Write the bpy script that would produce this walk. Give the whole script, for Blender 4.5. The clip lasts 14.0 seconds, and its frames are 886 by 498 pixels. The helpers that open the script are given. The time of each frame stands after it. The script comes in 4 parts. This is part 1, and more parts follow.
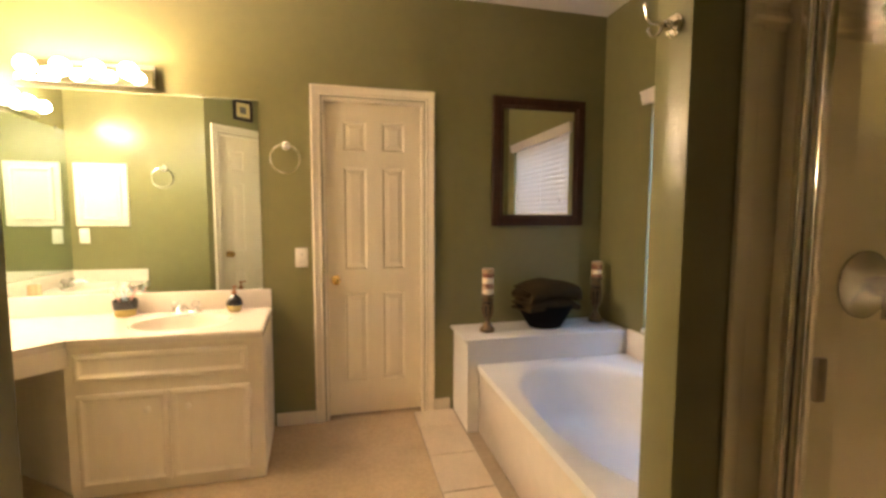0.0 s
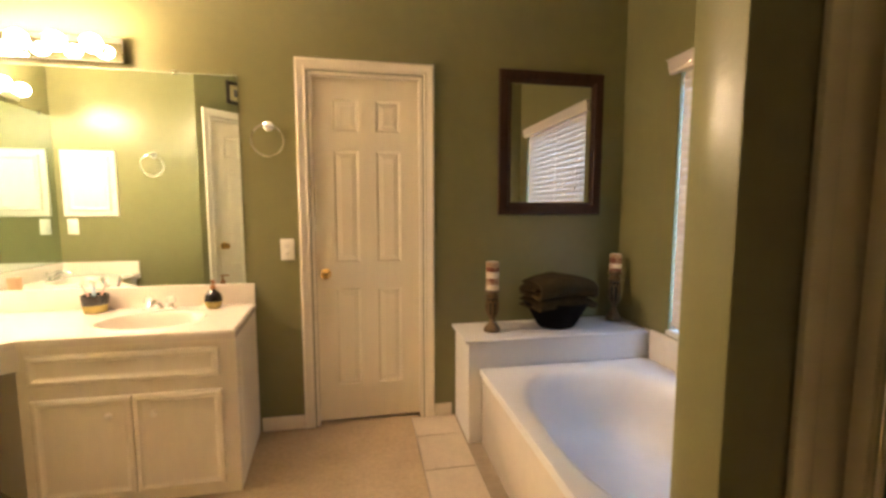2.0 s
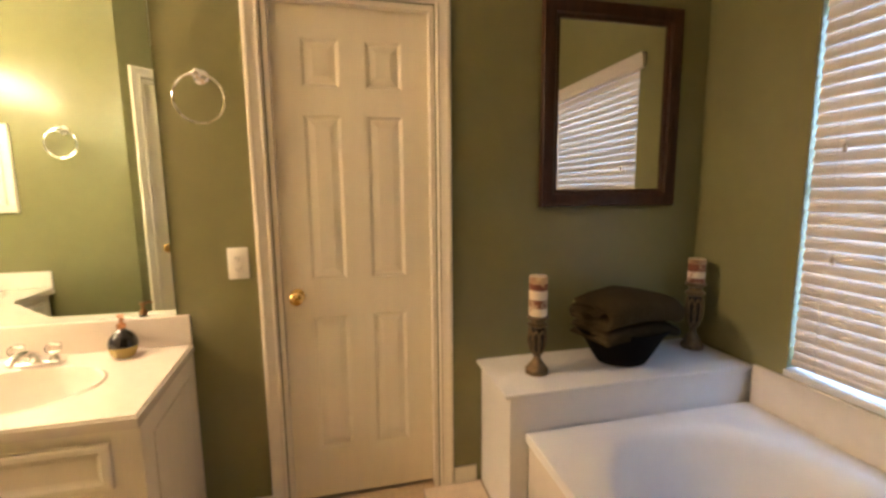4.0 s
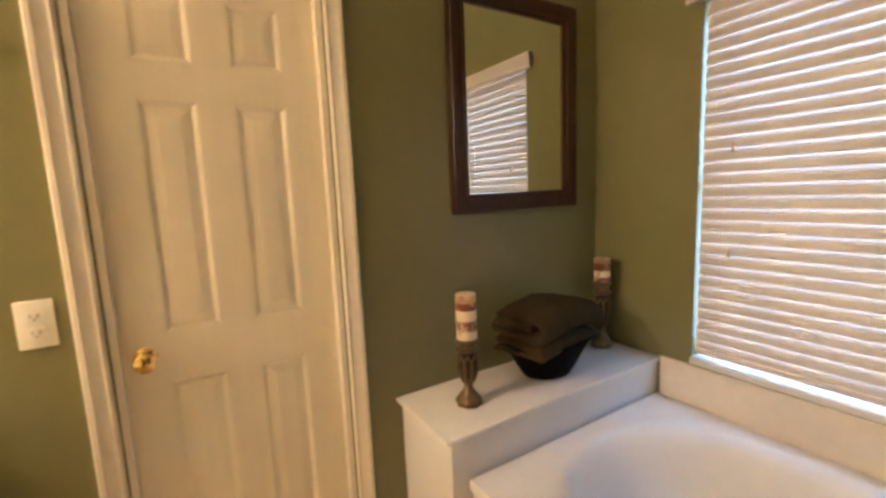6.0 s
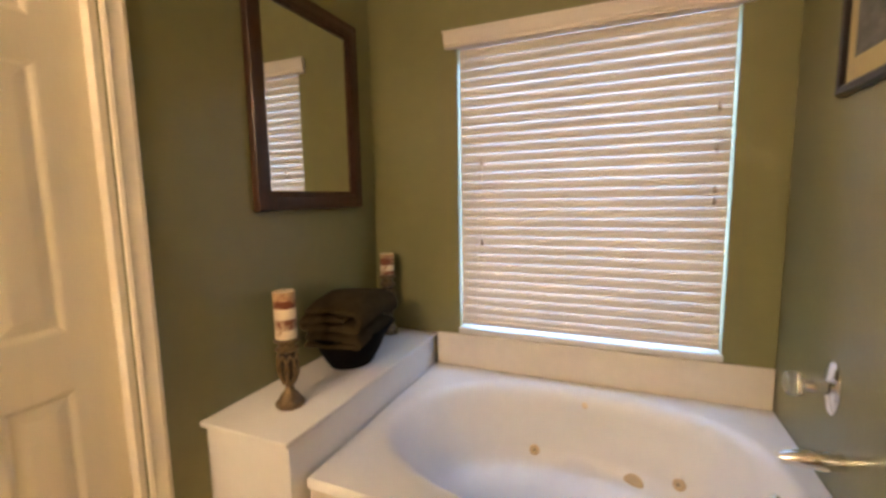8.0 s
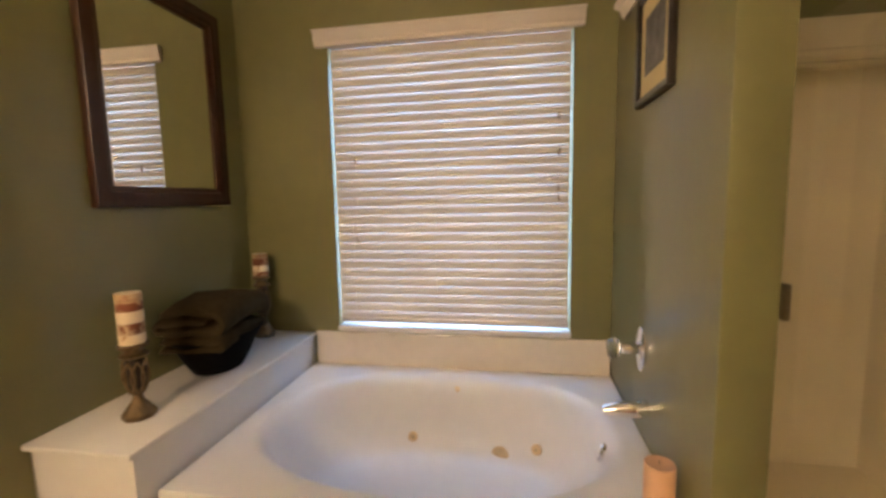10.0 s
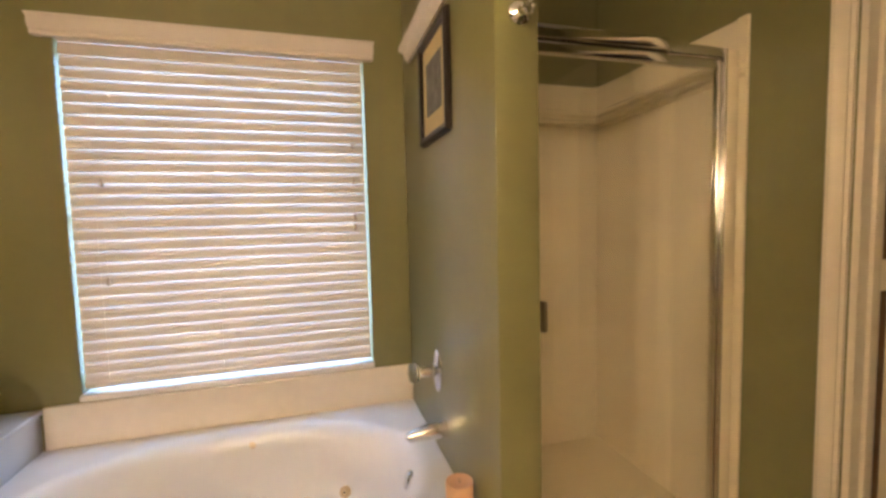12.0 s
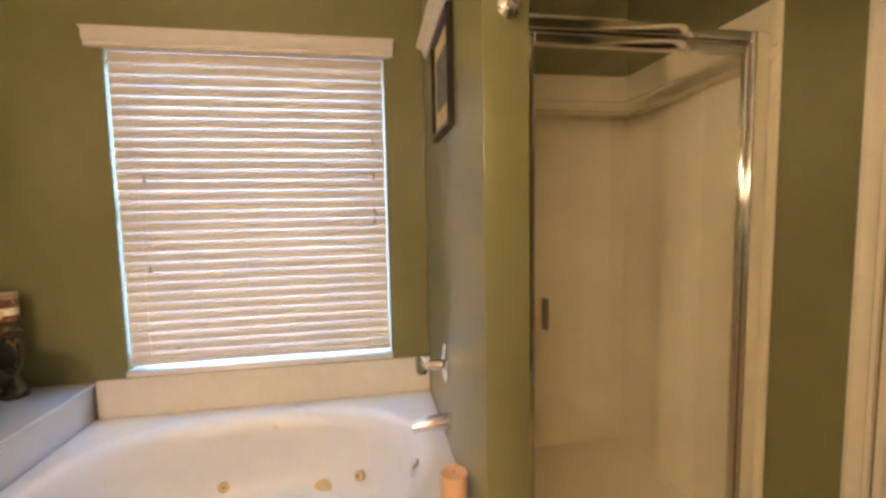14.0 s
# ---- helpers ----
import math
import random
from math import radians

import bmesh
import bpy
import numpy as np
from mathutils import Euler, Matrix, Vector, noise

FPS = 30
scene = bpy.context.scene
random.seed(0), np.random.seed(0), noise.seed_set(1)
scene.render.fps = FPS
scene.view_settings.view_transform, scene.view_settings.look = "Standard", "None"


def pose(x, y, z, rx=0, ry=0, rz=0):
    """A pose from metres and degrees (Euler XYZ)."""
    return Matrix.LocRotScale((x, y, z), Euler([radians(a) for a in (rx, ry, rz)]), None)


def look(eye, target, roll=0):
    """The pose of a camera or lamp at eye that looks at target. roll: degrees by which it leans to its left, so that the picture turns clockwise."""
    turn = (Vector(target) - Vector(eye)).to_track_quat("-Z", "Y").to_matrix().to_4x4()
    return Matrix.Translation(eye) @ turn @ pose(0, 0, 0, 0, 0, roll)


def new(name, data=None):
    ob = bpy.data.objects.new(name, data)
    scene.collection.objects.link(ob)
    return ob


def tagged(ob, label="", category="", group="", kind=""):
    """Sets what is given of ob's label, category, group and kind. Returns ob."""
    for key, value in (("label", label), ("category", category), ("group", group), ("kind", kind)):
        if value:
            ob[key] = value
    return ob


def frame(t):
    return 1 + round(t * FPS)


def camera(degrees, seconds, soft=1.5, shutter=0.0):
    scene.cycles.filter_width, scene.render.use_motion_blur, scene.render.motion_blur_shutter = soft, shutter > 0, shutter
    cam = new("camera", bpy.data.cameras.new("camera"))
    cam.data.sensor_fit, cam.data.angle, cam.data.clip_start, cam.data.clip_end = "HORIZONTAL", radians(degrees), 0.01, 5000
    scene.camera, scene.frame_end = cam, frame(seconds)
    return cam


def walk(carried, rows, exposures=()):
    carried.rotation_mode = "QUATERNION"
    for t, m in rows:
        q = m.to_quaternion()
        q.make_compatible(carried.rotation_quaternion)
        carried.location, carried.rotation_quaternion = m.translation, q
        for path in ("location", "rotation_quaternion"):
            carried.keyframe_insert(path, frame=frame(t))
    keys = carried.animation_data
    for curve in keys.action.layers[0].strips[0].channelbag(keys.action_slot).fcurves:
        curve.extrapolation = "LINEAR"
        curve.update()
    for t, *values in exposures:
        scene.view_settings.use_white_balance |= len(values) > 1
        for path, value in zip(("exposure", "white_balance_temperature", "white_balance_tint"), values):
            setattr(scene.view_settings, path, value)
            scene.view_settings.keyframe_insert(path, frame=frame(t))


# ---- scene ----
cam = camera(92.0, 14.0, soft=3.0, shutter=0.4)
PATH = [
    (0, (-0.219, 0.152, 1.317), (0.230, 2.095, 1.160), 0.18),
    (0.5, (-0.188, 0.138, 1.321), (0.277, 2.076, 1.153), 0.05),
    (1, (-0.134, 0.167, 1.318), (0.312, 2.109, 1.140), 0.06),
    (1.5, (-0.061, 0.251, 1.311), (0.323, 2.205, 1.120), -0.08),
    (2, (-0.060, 0.386, 1.288), (0.308, 2.342, 1.096), 0.01),
    (2.2, (0.011, 0.426, 1.320), (0.295, 2.390, 1.072), -0.07),
    (4.3, (-0.127, 1.243, 1.314), (0.405, 3.153, 1.050), -0.92),
    (4.5, (-0.174, 1.277, 1.299), (0.443, 3.164, 1.062), -1.07),
    (5, (-0.225, 1.390, 1.314), (0.575, 3.205, 1.061), -1.20),
    (5.5, (-0.204, 1.484, 1.304), (0.730, 3.236, 1.069), -1.67),
    (6, (-0.150, 1.504, 1.336), (0.882, 3.196, 1.069), -2.42),
    (6.5, (-0.240, 1.579, 1.351), (1.087, 3.048, 1.063), -2.17),
    (7, (-0.314, 1.620, 1.330), (1.230, 2.858, 1.046), -1.95),
    (7.5, (-0.374, 1.625, 1.354), (1.313, 2.648, 1.023), -1.71),
    (7.7, (-0.413, 1.665, 1.305), (1.346, 2.574, 1.015), -1.21),
    (10, (-0.453, 1.513, 1.245), (1.505, 1.854, 1.024), -1.10),
    (10.5, (-0.432, 1.497, 1.258), (1.558, 1.587, 1.081), -0.54),
    (11, (-0.441, 1.497, 1.280), (1.545, 1.330, 1.119), -0.93),
    (11.5, (-0.431, 1.496, 1.276), (1.525, 1.108, 1.135), -1.22),
    (12, (-0.407, 1.489, 1.281), (1.510, 0.934, 1.139), -1.40),
    (12.5, (-0.411, 1.442, 1.281), (1.498, 0.864, 1.135), -1.57),
    (13, (-0.439, 1.379, 1.282), (1.494, 0.887, 1.129), -1.67),
    (13.5, (-0.453, 1.337, 1.279), (1.502, 0.946, 1.126), -1.49),
    (14, (-0.454, 1.351, 1.284), (1.511, 1.018, 1.116), -1.14),
]
walk(cam, [(t, look(eye, target, roll)) for t, eye, target, roll in PATH], [(0.0, 4.60), (2.2, 4.60), (4.3, 4.44), (5.2, 4.54), (7.7, 4.50), (9.8, 4.26), (10.2, 4.28), (11.2, 4.40), (12.2, 4.60), (14.0, 4.62)])

# ---- the plan, in metres ----
YN, XE, XW, ZC = 2.90, 1.577, -2.38, 2.69       # north, east, west walls, ceiling
YS, XP = 0.05, -0.74                            # south wall, passage wall
YM, XM = 1.58, -1.36                            # wall with the medicine cabinet and its end
WX, WY0, WY1 = 0.526, 0.971, 1.085                # wing wall between tub and shower
GX = 0.775                                      # shower door's plane
TUBX, TUBZ, LEDY, LEDZ, LEDX = 0.548, 0.424, 2.545, 0.582, 0.466
CZ, CF = 0.757, 2.34                           # counter's top and front

# ---- world, light ----
world = bpy.data.worlds.new("sky")
world.use_nodes = True
scene.world = world
_wn, _wl = world.node_tree.nodes, world.node_tree.links
_sky = _wn.new("ShaderNodeTexSky")
_sky.sky_type, _sky.sun_disc = "NISHITA", False
_sky.sun_elevation, _sky.sun_rotation = radians(22), radians(250)
_wl.new(_sky.outputs[0], _wn["Background"].inputs[0])
_wn["Background"].inputs[1].default_value = 0.05
sun = new("sun", bpy.data.lights.new("sun", "SUN"))
sun.data.energy, sun.data.angle, sun.data.color = 2.0, radians(0.6), (1.0, 0.93, 0.82)
sun.matrix_world = look((-6, 2, 4), (0, 0, 0))
BULB = 10.0                      # emission of a vanity globe
WARM = (1.0, 0.683, 0.442)

# skylight in the window's opening, behind the blind
day = new("window_daylight", bpy.data.lights.new("window_daylight", "AREA"))
day.data.shape, day.data.size, day.data.size_y = "RECTANGLE", 1.08, 1.28
day.data.energy, day.data.color = 1.8, (0.33, 0.56, 1.0)
day.matrix_world = look((XE + 0.11, 1.84, 1.31), (0.0, 1.84, 1.31))

# ---- materials ----
def mat(name, base, rough=0.5, metal=0.0, vary=0.08, scale=6.0, bump=0.0, bscale=200.0, coat=0.0, spec=0.5, rand=0.0, stretch=None):
    m = bpy.data.materials.new(name)
    m.use_nodes = True
    n, l = m.node_tree.nodes, m.node_tree.links
    b = n["Principled BSDF"]
    b.inputs["Roughness"].default_value, b.inputs["Metallic"].default_value = rough, metal
    b.inputs["Coat Weight"].default_value, b.inputs["Specular IOR Level"].default_value = coat, spec
    co = n.new("ShaderNodeTexCoord")
    src = co.outputs["Object"]
    if stretch:
        mp = n.new("ShaderNodeMapping")
        mp.inputs["Scale"].default_value = stretch
        l.new(src, mp.inputs["Vector"])
        src = mp.outputs[0]
    n1, n2 = n.new("ShaderNodeTexNoise"), n.new("ShaderNodeTexNoise")
    for k, s in ((n1, scale), (n2, scale * 9.0)):
        k.inputs["Scale"].default_value, k.inputs["Detail"].default_value = s, 4.0
        l.new(src, k.inputs["Vector"])
    add = n.new("ShaderNodeMath")
    add.operation = "ADD"
    l.new(n1.outputs[0], add.inputs[0])
    l.new(n2.outputs[0], add.inputs[1])
    ramp = n.new("ShaderNodeMapRange")
    ramp.inputs[1].default_value, ramp.inputs[2].default_value = 0.6, 1.4
    ramp.inputs[3].default_value, ramp.inputs[4].default_value = 1.0 - vary, 1.0 + vary
    l.new(add.outputs[0], ramp.inputs[0])
    val = ramp.outputs[0]
    if rand:
        oi, rr, mu = n.new("ShaderNodeObjectInfo"), n.new("ShaderNodeMapRange"), n.new("ShaderNodeMath")
        rr.inputs[3].default_value, rr.inputs[4].default_value = 1.0 - rand, 1.0 + rand
        mu.operation = "MULTIPLY"
        l.new(oi.outputs["Random"], rr.inputs[0])
        l.new(rr.outputs[0], mu.inputs[0])
        l.new(val, mu.inputs[1])
        val = mu.outputs[0]
    hsv = n.new("ShaderNodeHueSaturation")
    hsv.inputs["Color"].default_value = (*base, 1)
    l.new(val, hsv.inputs["Value"])
    l.new(hsv.outputs[0], b.inputs["Base Color"])
    if bump:
        bn, bp = n.new("ShaderNodeTexNoise"), n.new("ShaderNodeBump")
        bn.inputs["Scale"].default_value, bn.inputs["Detail"].default_value = bscale, 3.0
        l.new(src, bn.inputs["Vector"])
        bp.inputs["Strength"].default_value, bp.inputs["Distance"].default_value = bump, 0.002
        l.new(bn.outputs[0], bp.inputs["Height"])
        l.new(bp.outputs[0], b.inputs["Normal"])
    return m

def glow(name, colour, strength):
    m = bpy.data.materials.new(name)
    m.use_nodes = True
    b = m.node_tree.nodes["Principled BSDF"]
    b.inputs["Base Color"].default_value = (0.9, 0.9, 0.88, 1)
    b.inputs["Emission Color"].default_value, b.inputs["Emission Strength"].default_value = (*colour, 1), strength
    return m

def glass(name, colour=(0.97, 0.99, 0.98), rough=0.0, ior=1.45):
    m = bpy.data.materials.new(name)
    m.use_nodes = True
    b = m.node_tree.nodes["Principled BSDF"]
    b.inputs["Base Color"].default_value = (*colour, 1)
    b.inputs["Roughness"].default_value, b.inputs["Transmission Weight"].default_value, b.inputs["IOR"].default_value = rough, 1.0, ior
    return m

GREEN = mat("green_wall_paint", (0.220, 0.212, 0.095), 0.29, vary=0.06, scale=1.6, bump=0.3, bscale=90, spec=0.5)
CEIL = mat("ceiling_paint", (0.84, 0.81, 0.76), 0.85, vary=0.03, bump=0.5, bscale=120)
TRIM = mat("white_trim_paint", (0.83, 0.765, 0.63), 0.35, vary=0.04, scale=4, bump=0.08, bscale=60)
DOORP = mat("white_door_paint", (0.88, 0.80, 0.62), 0.42, vary=0.04, scale=3, bump=0.25, bscale=140, stretch=(1, 1, 0.12))
CAB = mat("cream_cabinet_paint", (0.84, 0.79, 0.68), 0.4, vary=0.05, scale=3, bump=0.12, bscale=90, stretch=(1, 1, 0.3))
MARBLE = mat("cultured_marble", (0.80, 0.74, 0.66), 0.16, vary=0.05, scale=2.5, coat=0.3)
ACRYL = mat("white_acrylic", (0.76, 0.755, 0.75), 0.33, vary=0.03, scale=2, coat=0.08)
SURR = mat("shower_surround_acrylic", (0.84, 0.765, 0.58), 0.1, vary=0.03, scale=2, coat=0.2)
CARPET = mat("beige_carpet", (0.51, 0.40, 0.262), 0.95, vary=0.17, scale=5, bump=1.0, bscale=420, spec=0.1)
TILE = mat("beige_floor_tile", (0.62, 0.53, 0.42), 0.3, vary=0.12, scale=7, bump=0.12, bscale=40, rand=0.06)
GROUT = mat("grout", (0.34, 0.28, 0.21), 0.9, vary=0.15, scale=30)
CHROME = mat("chrome", (0.84, 0.83, 0.81), 0.11, 1.0, vary=0.02)
POLISH = mat("polished_chrome", (0.70, 0.68, 0.65), 0.03, 1.0, vary=0.02)
# chrome with the dim reflections behind the glass put into its colour
STEEL = mat("darkened_chrome", (0.36, 0.34, 0.31), 0.22, 1.0, vary=0.06)
BRASS = mat("polished_brass", (0.80, 0.55, 0.20), 0.16, 1.0, vary=0.04)
SILVER = mat("mirror_silver", (0.90, 0.92, 0.90), 0.0, 1.0, vary=0.0)
TINTED = mat("tinted_mirror_silver", (0.66, 0.755, 0.73), 0.0, 1.0, vary=0.0)
DARKW = mat("dark_walnut", (0.046, 0.017, 0.008), 0.3, vary=0.55, scale=5, bump=0.2, bscale=50, stretch=(6, 6, 0.7), spec=0.35)
BLACKF = mat("black_frame", (0.018, 0.011, 0.009), 0.3, vary=0.3)
BLACKB = mat("black_matt_bowl", (0.006, 0.005, 0.005), 0.8, vary=0.3, spec=0.06)
TOWEL = mat("brown_towel", (0.047, 0.035, 0.017), 0.97, vary=0.3, scale=14, bump=1.0, bscale=260, spec=0.05)
BRONZE = mat("antique_bronze", (0.17, 0.115, 0.055), 0.45, 0.6, vary=0.65, scale=45, bump=0.9, bscale=120)
# bronze darkened to paint the shade in the gaps between ribs
BRONZED = mat("shaded_bronze_core", (0.028, 0.018, 0.010), 0.6, 0.3, vary=0.5, scale=40)
PULLM = mat("dull_dark_metal", (0.26, 0.22, 0.16), 0.3, 0.85, vary=0.15, scale=10, stretch=(1, 1, 0.2))
# dark brown that puts the rebate's shade into its colour
JAMBB = mat("shaded_rebate", (0.13, 0.065, 0.028), 0.6, vary=0.25, scale=8, stretch=(4, 4, 0.4))
PEACH = mat("peach_wax", (0.70, 0.42, 0.26), 0.55, vary=0.06, scale=20)
BLINDM = mat("white_faux_wood", (0.73, 0.672, 0.625), 0.45, vary=0.03, scale=4, bump=0.05, bscale=80)
CORD = mat("white_cord", (0.66, 0.63, 0.59), 0.8)
TASSEL = mat("wood_tassel", (0.42, 0.33, 0.26), 0.6)
PLATE = mat("white_plastic", (0.85, 0.82, 0.74), 0.3, vary=0.02)
SLOT = mat("dark_slot", (0.03, 0.025, 0.02), 0.6)
JETM = mat("tan_jet_plastic", (0.62, 0.47, 0.27), 0.35, vary=0.12, scale=40)
CERB = mat("black_ceramic", (0.012, 0.009, 0.008), 0.12, vary=0.2, coat=0.5)
CERG = mat("mustard_ceramic", (0.42, 0.33, 0.09), 0.22, vary=0.12, scale=30, coat=0.4)
COPPER = mat("copper_pump", (0.42, 0.20, 0.09), 0.3, 0.9, vary=0.1)
PINK = mat("pink_plastic", (0.75, 0.40, 0.36), 0.4)
BLUEP = mat("pale_blue_plastic", (0.40, 0.55, 0.66), 0.4)
MATB = mat("picture_mount", (0.62, 0.52, 0.27), 0.8, vary=0.06)
SHELFP = mat("white_shelf_paint", (0.80, 0.75, 0.68), 0.4, vary=0.05, scale=5)
PRINT = mat("grey_print", (0.16, 0.16, 0.15), 0.7, vary=0.6, scale=22)
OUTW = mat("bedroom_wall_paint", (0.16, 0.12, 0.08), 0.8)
GLASS = glass("clear_glass")
CLEAR = glass("clear_acrylic", (0.95, 0.95, 0.95), 0.03, 1.49)
SHGLASS = glass("shower_glass", (0.93, 0.93, 0.87), 0.0, 1.5)
GLOBE = glow("lit_globe", WARM, BULB)

def mottled(name, one, two, edge, scale):
    """Wax in which two colours run into each other."""
    m = mat(name, one, 0.5, vary=0.1, scale=30)
    n, l = m.node_tree.nodes, m.node_tree.links
    co, tx, rm, mx = n.new("ShaderNodeTexCoord"), n.new("ShaderNodeTexNoise"), n.new("ShaderNodeMapRange"), n.new("ShaderNodeMix")
    mx.data_type = "RGBA"
    tx.inputs["Scale"].default_value, tx.inputs["Detail"].default_value = scale, 5.0
    rm.inputs[1].default_value, rm.inputs[2].default_value = edge - 0.07, edge + 0.07
    l.new(co.outputs["Object"], tx.inputs["Vector"])
    l.new(tx.outputs[0], rm.inputs[0])
    l.new(rm.outputs[0], mx.inputs[0])
    mx.inputs[6].default_value, mx.inputs[7].default_value = (*one, 1), (*two, 1)
    l.new(mx.outputs[2], n["Principled BSDF"].inputs["Base Color"])
    return m
WAXTAN = mottled("tan_wax_top", (0.50, 0.35, 0.20), (0.34, 0.19, 0.10), 0.52, 30)
WAXR = mottled("rust_mottled_wax", (0.19, 0.055, 0.022), (0.45, 0.28, 0.15), 0.60, 42)
WAXT = mottled("tan_mottled_wax", (0.55, 0.40, 0.26), (0.22, 0.075, 0.033), 0.50, 38)
WAXC = mottled("cream_mottled_wax", (0.78, 0.67, 0.49), (0.50, 0.33, 0.20), 0.64, 34)

# ---- mesh helpers ----
ORG = {}

def thing(name, label, category, at=(0, 0, 0), group="", kind=""):
    ob = new(name)
    ob.location = at
    ob.empty_display_size = 0.05
    ORG[ob] = Vector(at)
    return tagged(ob, label, category, group, kind)

def mesh_of(name, bm, material, shift=None, smooth=False):
    if shift is not None:
        bmesh.ops.translate(bm, verts=bm.verts, vec=-shift)
    bmesh.ops.recalc_face_normals(bm, faces=bm.faces)
    me = bpy.data.meshes.new(name)
    bm.to_mesh(me)
    bm.free()
    me.materials.append(material)
    if smooth:
        for p in me.polygons:
            p.use_smooth = True
        me.set_sharp_from_angle(angle=radians(35))
    return me

def part(name, bm, material, parent, label="", smooth=True):
    o = ORG[parent]
    ob = new(name, mesh_of(name, bm, material, o, smooth))
    ob.parent = parent
    ORG[ob] = o
    if label:
        ob["label"] = label
    return ob

def single(name, bm, material, label, category, group="", kind="", smooth=True, at=None):
    at = Vector(at) if at is not None else Vector((0, 0, 0))
    ob = new(name, mesh_of(name, bm, material, at, smooth))
    ob.location = at
    ORG[ob] = at
    return tagged(ob, label, category, group, kind)

def box(bm, x0, y0, z0, x1, y1, z1, bevel=0.0, seg=2, m=None):
    r = bmesh.ops.create_cube(bm, size=1.0)
    vs = r["verts"]
    bmesh.ops.scale(bm, verts=vs, vec=(abs(x1 - x0), abs(y1 - y0), abs(z1 - z0)))
    bmesh.ops.translate(bm, verts=vs, vec=((x0 + x1) / 2, (y0 + y1) / 2, (z0 + z1) / 2))
    if bevel:
        es = list({e for v in vs for e in v.link_edges})
        out = bmesh.ops.bevel(bm, geom=es, offset=bevel, segments=seg, profile=0.5, affect="EDGES")
        vs = list({v for f in out["faces"] for v in f.verts} | {v for v in vs if v.is_valid})
    if m is not None:
        bmesh.ops.transform(bm, matrix=m, verts=vs)
    return bm

def B(*a, **k):
    return box(bmesh.new(), *a, **k)

def lathe(bm, prof, seg=32, at=(0, 0, 0), m=None, cap=True, sides=None):
    seg = sides or seg
    rings = []
    for r, z in prof:
        rings.append([bm.verts.new((r * math.cos(2 * math.pi * i / seg), r * math.sin(2 * math.pi * i / seg), z)) for i in range(seg)])
    for a, b in zip(rings, rings[1:]):
        for i in range(seg):
            bm.faces.new((a[i], a[(i + 1) % seg], b[(i + 1) % seg], b[i]))
    if cap:
        bm.faces.new(rings[0][::-1])
        bm.faces.new(rings[-1])
    vs = [v for r in rings for v in r]
    if m is not None:
        bmesh.ops.transform(bm, matrix=m, verts=vs)
    bmesh.ops.translate(bm, verts=vs, vec=at)
    return bm

def tube(bm, pts, r, seg=10, closed=False):
    pts = [Vector(p) for p in pts]
    n = len(pts)
    rings, up = [], None
    for i, p in enumerate(pts):
        a = pts[i - 1] if (i or closed) else p
        b = pts[(i + 1) % n] if (i < n - 1 or closed) else p
        d = (b - a).normalized()
        if up is None:
            up = d.orthogonal().normalized()
        up = (up - d * up.dot(d)).normalized()
        s = d.cross(up)
        rr = r[i] if isinstance(r, (list, tuple)) else r
        rings.append([bm.verts.new(p + (up * math.cos(2 * math.pi * k / seg) + s * math.sin(2 * math.pi * k / seg)) * rr) for k in range(seg)])
    pairs = list(zip(rings, rings[1:])) + ([(rings[-1], rings[0])] if closed else [])
    for a, b in pairs:
        for k in range(seg):
            bm.faces.new((a[k], a[(k + 1) % seg], b[(k + 1) % seg], b[k]))
    if not closed:
        bm.faces.new(rings[0][::-1])
        bm.faces.new(rings[-1])
    return bm

def loop_frame(bm, u0, w0, u1, w1, prof, put, closed=True):
    """Mitred moulding round a rectangle; prof: (outwards, proud) pairs; put(u, w, d) gives the place."""
    rows = []
    for o, d in prof:
        c = [(u0 - o, w0 if not closed else w0 - o), (u0 - o, w1 + o), (u1 + o, w1 + o), (u1 + o, w0 if not closed else w0 - o)]
        rows.append([bm.verts.new(put(u, w, d)) for u, w in c])
    k = 4 if closed else 3
    for a, b in zip(rows, rows[1:] + rows[:1]):
        for i in range(k):
            bm.faces.new((a[i], a[(i + 1) % 4], b[(i + 1) % 4], b[i]))
    if not closed:
        bm.faces.new([r[0] for r in rows])
        bm.faces.new([r[3] for r in rows][::-1])
    return bm

CASING = ((0.006, 0.0), (0.006, 0.011), (0.014, 0.015), (0.020, 0.012), (0.044, 0.016), (0.050, 0.020), (0.062, 0.019), (0.066, 0.012), (0.066, 0.0))
def on_y(y, s=-1):
    return lambda u, w, d: (u, y + s * d, w)
def on_x(x, s=-1):
    return lambda u, w, d: (x + s * d, u, w)

# ---- the structure ----
T = 0.12
DX0, DX1, DZ = -0.343, 0.292, 2.034       # north door's opening
bm = B(XW - T, YN, 0, DX0, YN + T, ZC)
box(bm, DX1, YN, 0, XE + 0.15, YN + T, ZC)
box(bm, DX0, YN, DZ, DX1, YN + T, ZC)
single("wall_north", bm, GREEN, "olive green painted wall with the linen door", "wall", kind="structure", smooth=False)
WY_0, WY_1, WZ0, WZ1 = 1.262, 2.420, 0.612, 2.012   # window opening
bm = B(XE, YS - T, 0, XE + 0.15, WY_0, ZC)
box(bm, XE, WY_1, 0, XE + 0.15, YN, ZC)
box(bm, XE, WY_0, 0, XE + 0.15, WY_1, WZ0)
box(bm, XE, WY_0, WZ1, XE + 0.15, WY_1, ZC)
single("wall_east", bm, GREEN, "olive green painted wall around the bathroom window", "wall", kind="structure", smooth=False)
single("wall_west", B(XW - T, YM - T, 0, XW, YN, ZC), GREEN, "olive green painted wall behind the second vanity", "wall", kind="structure", smooth=False)
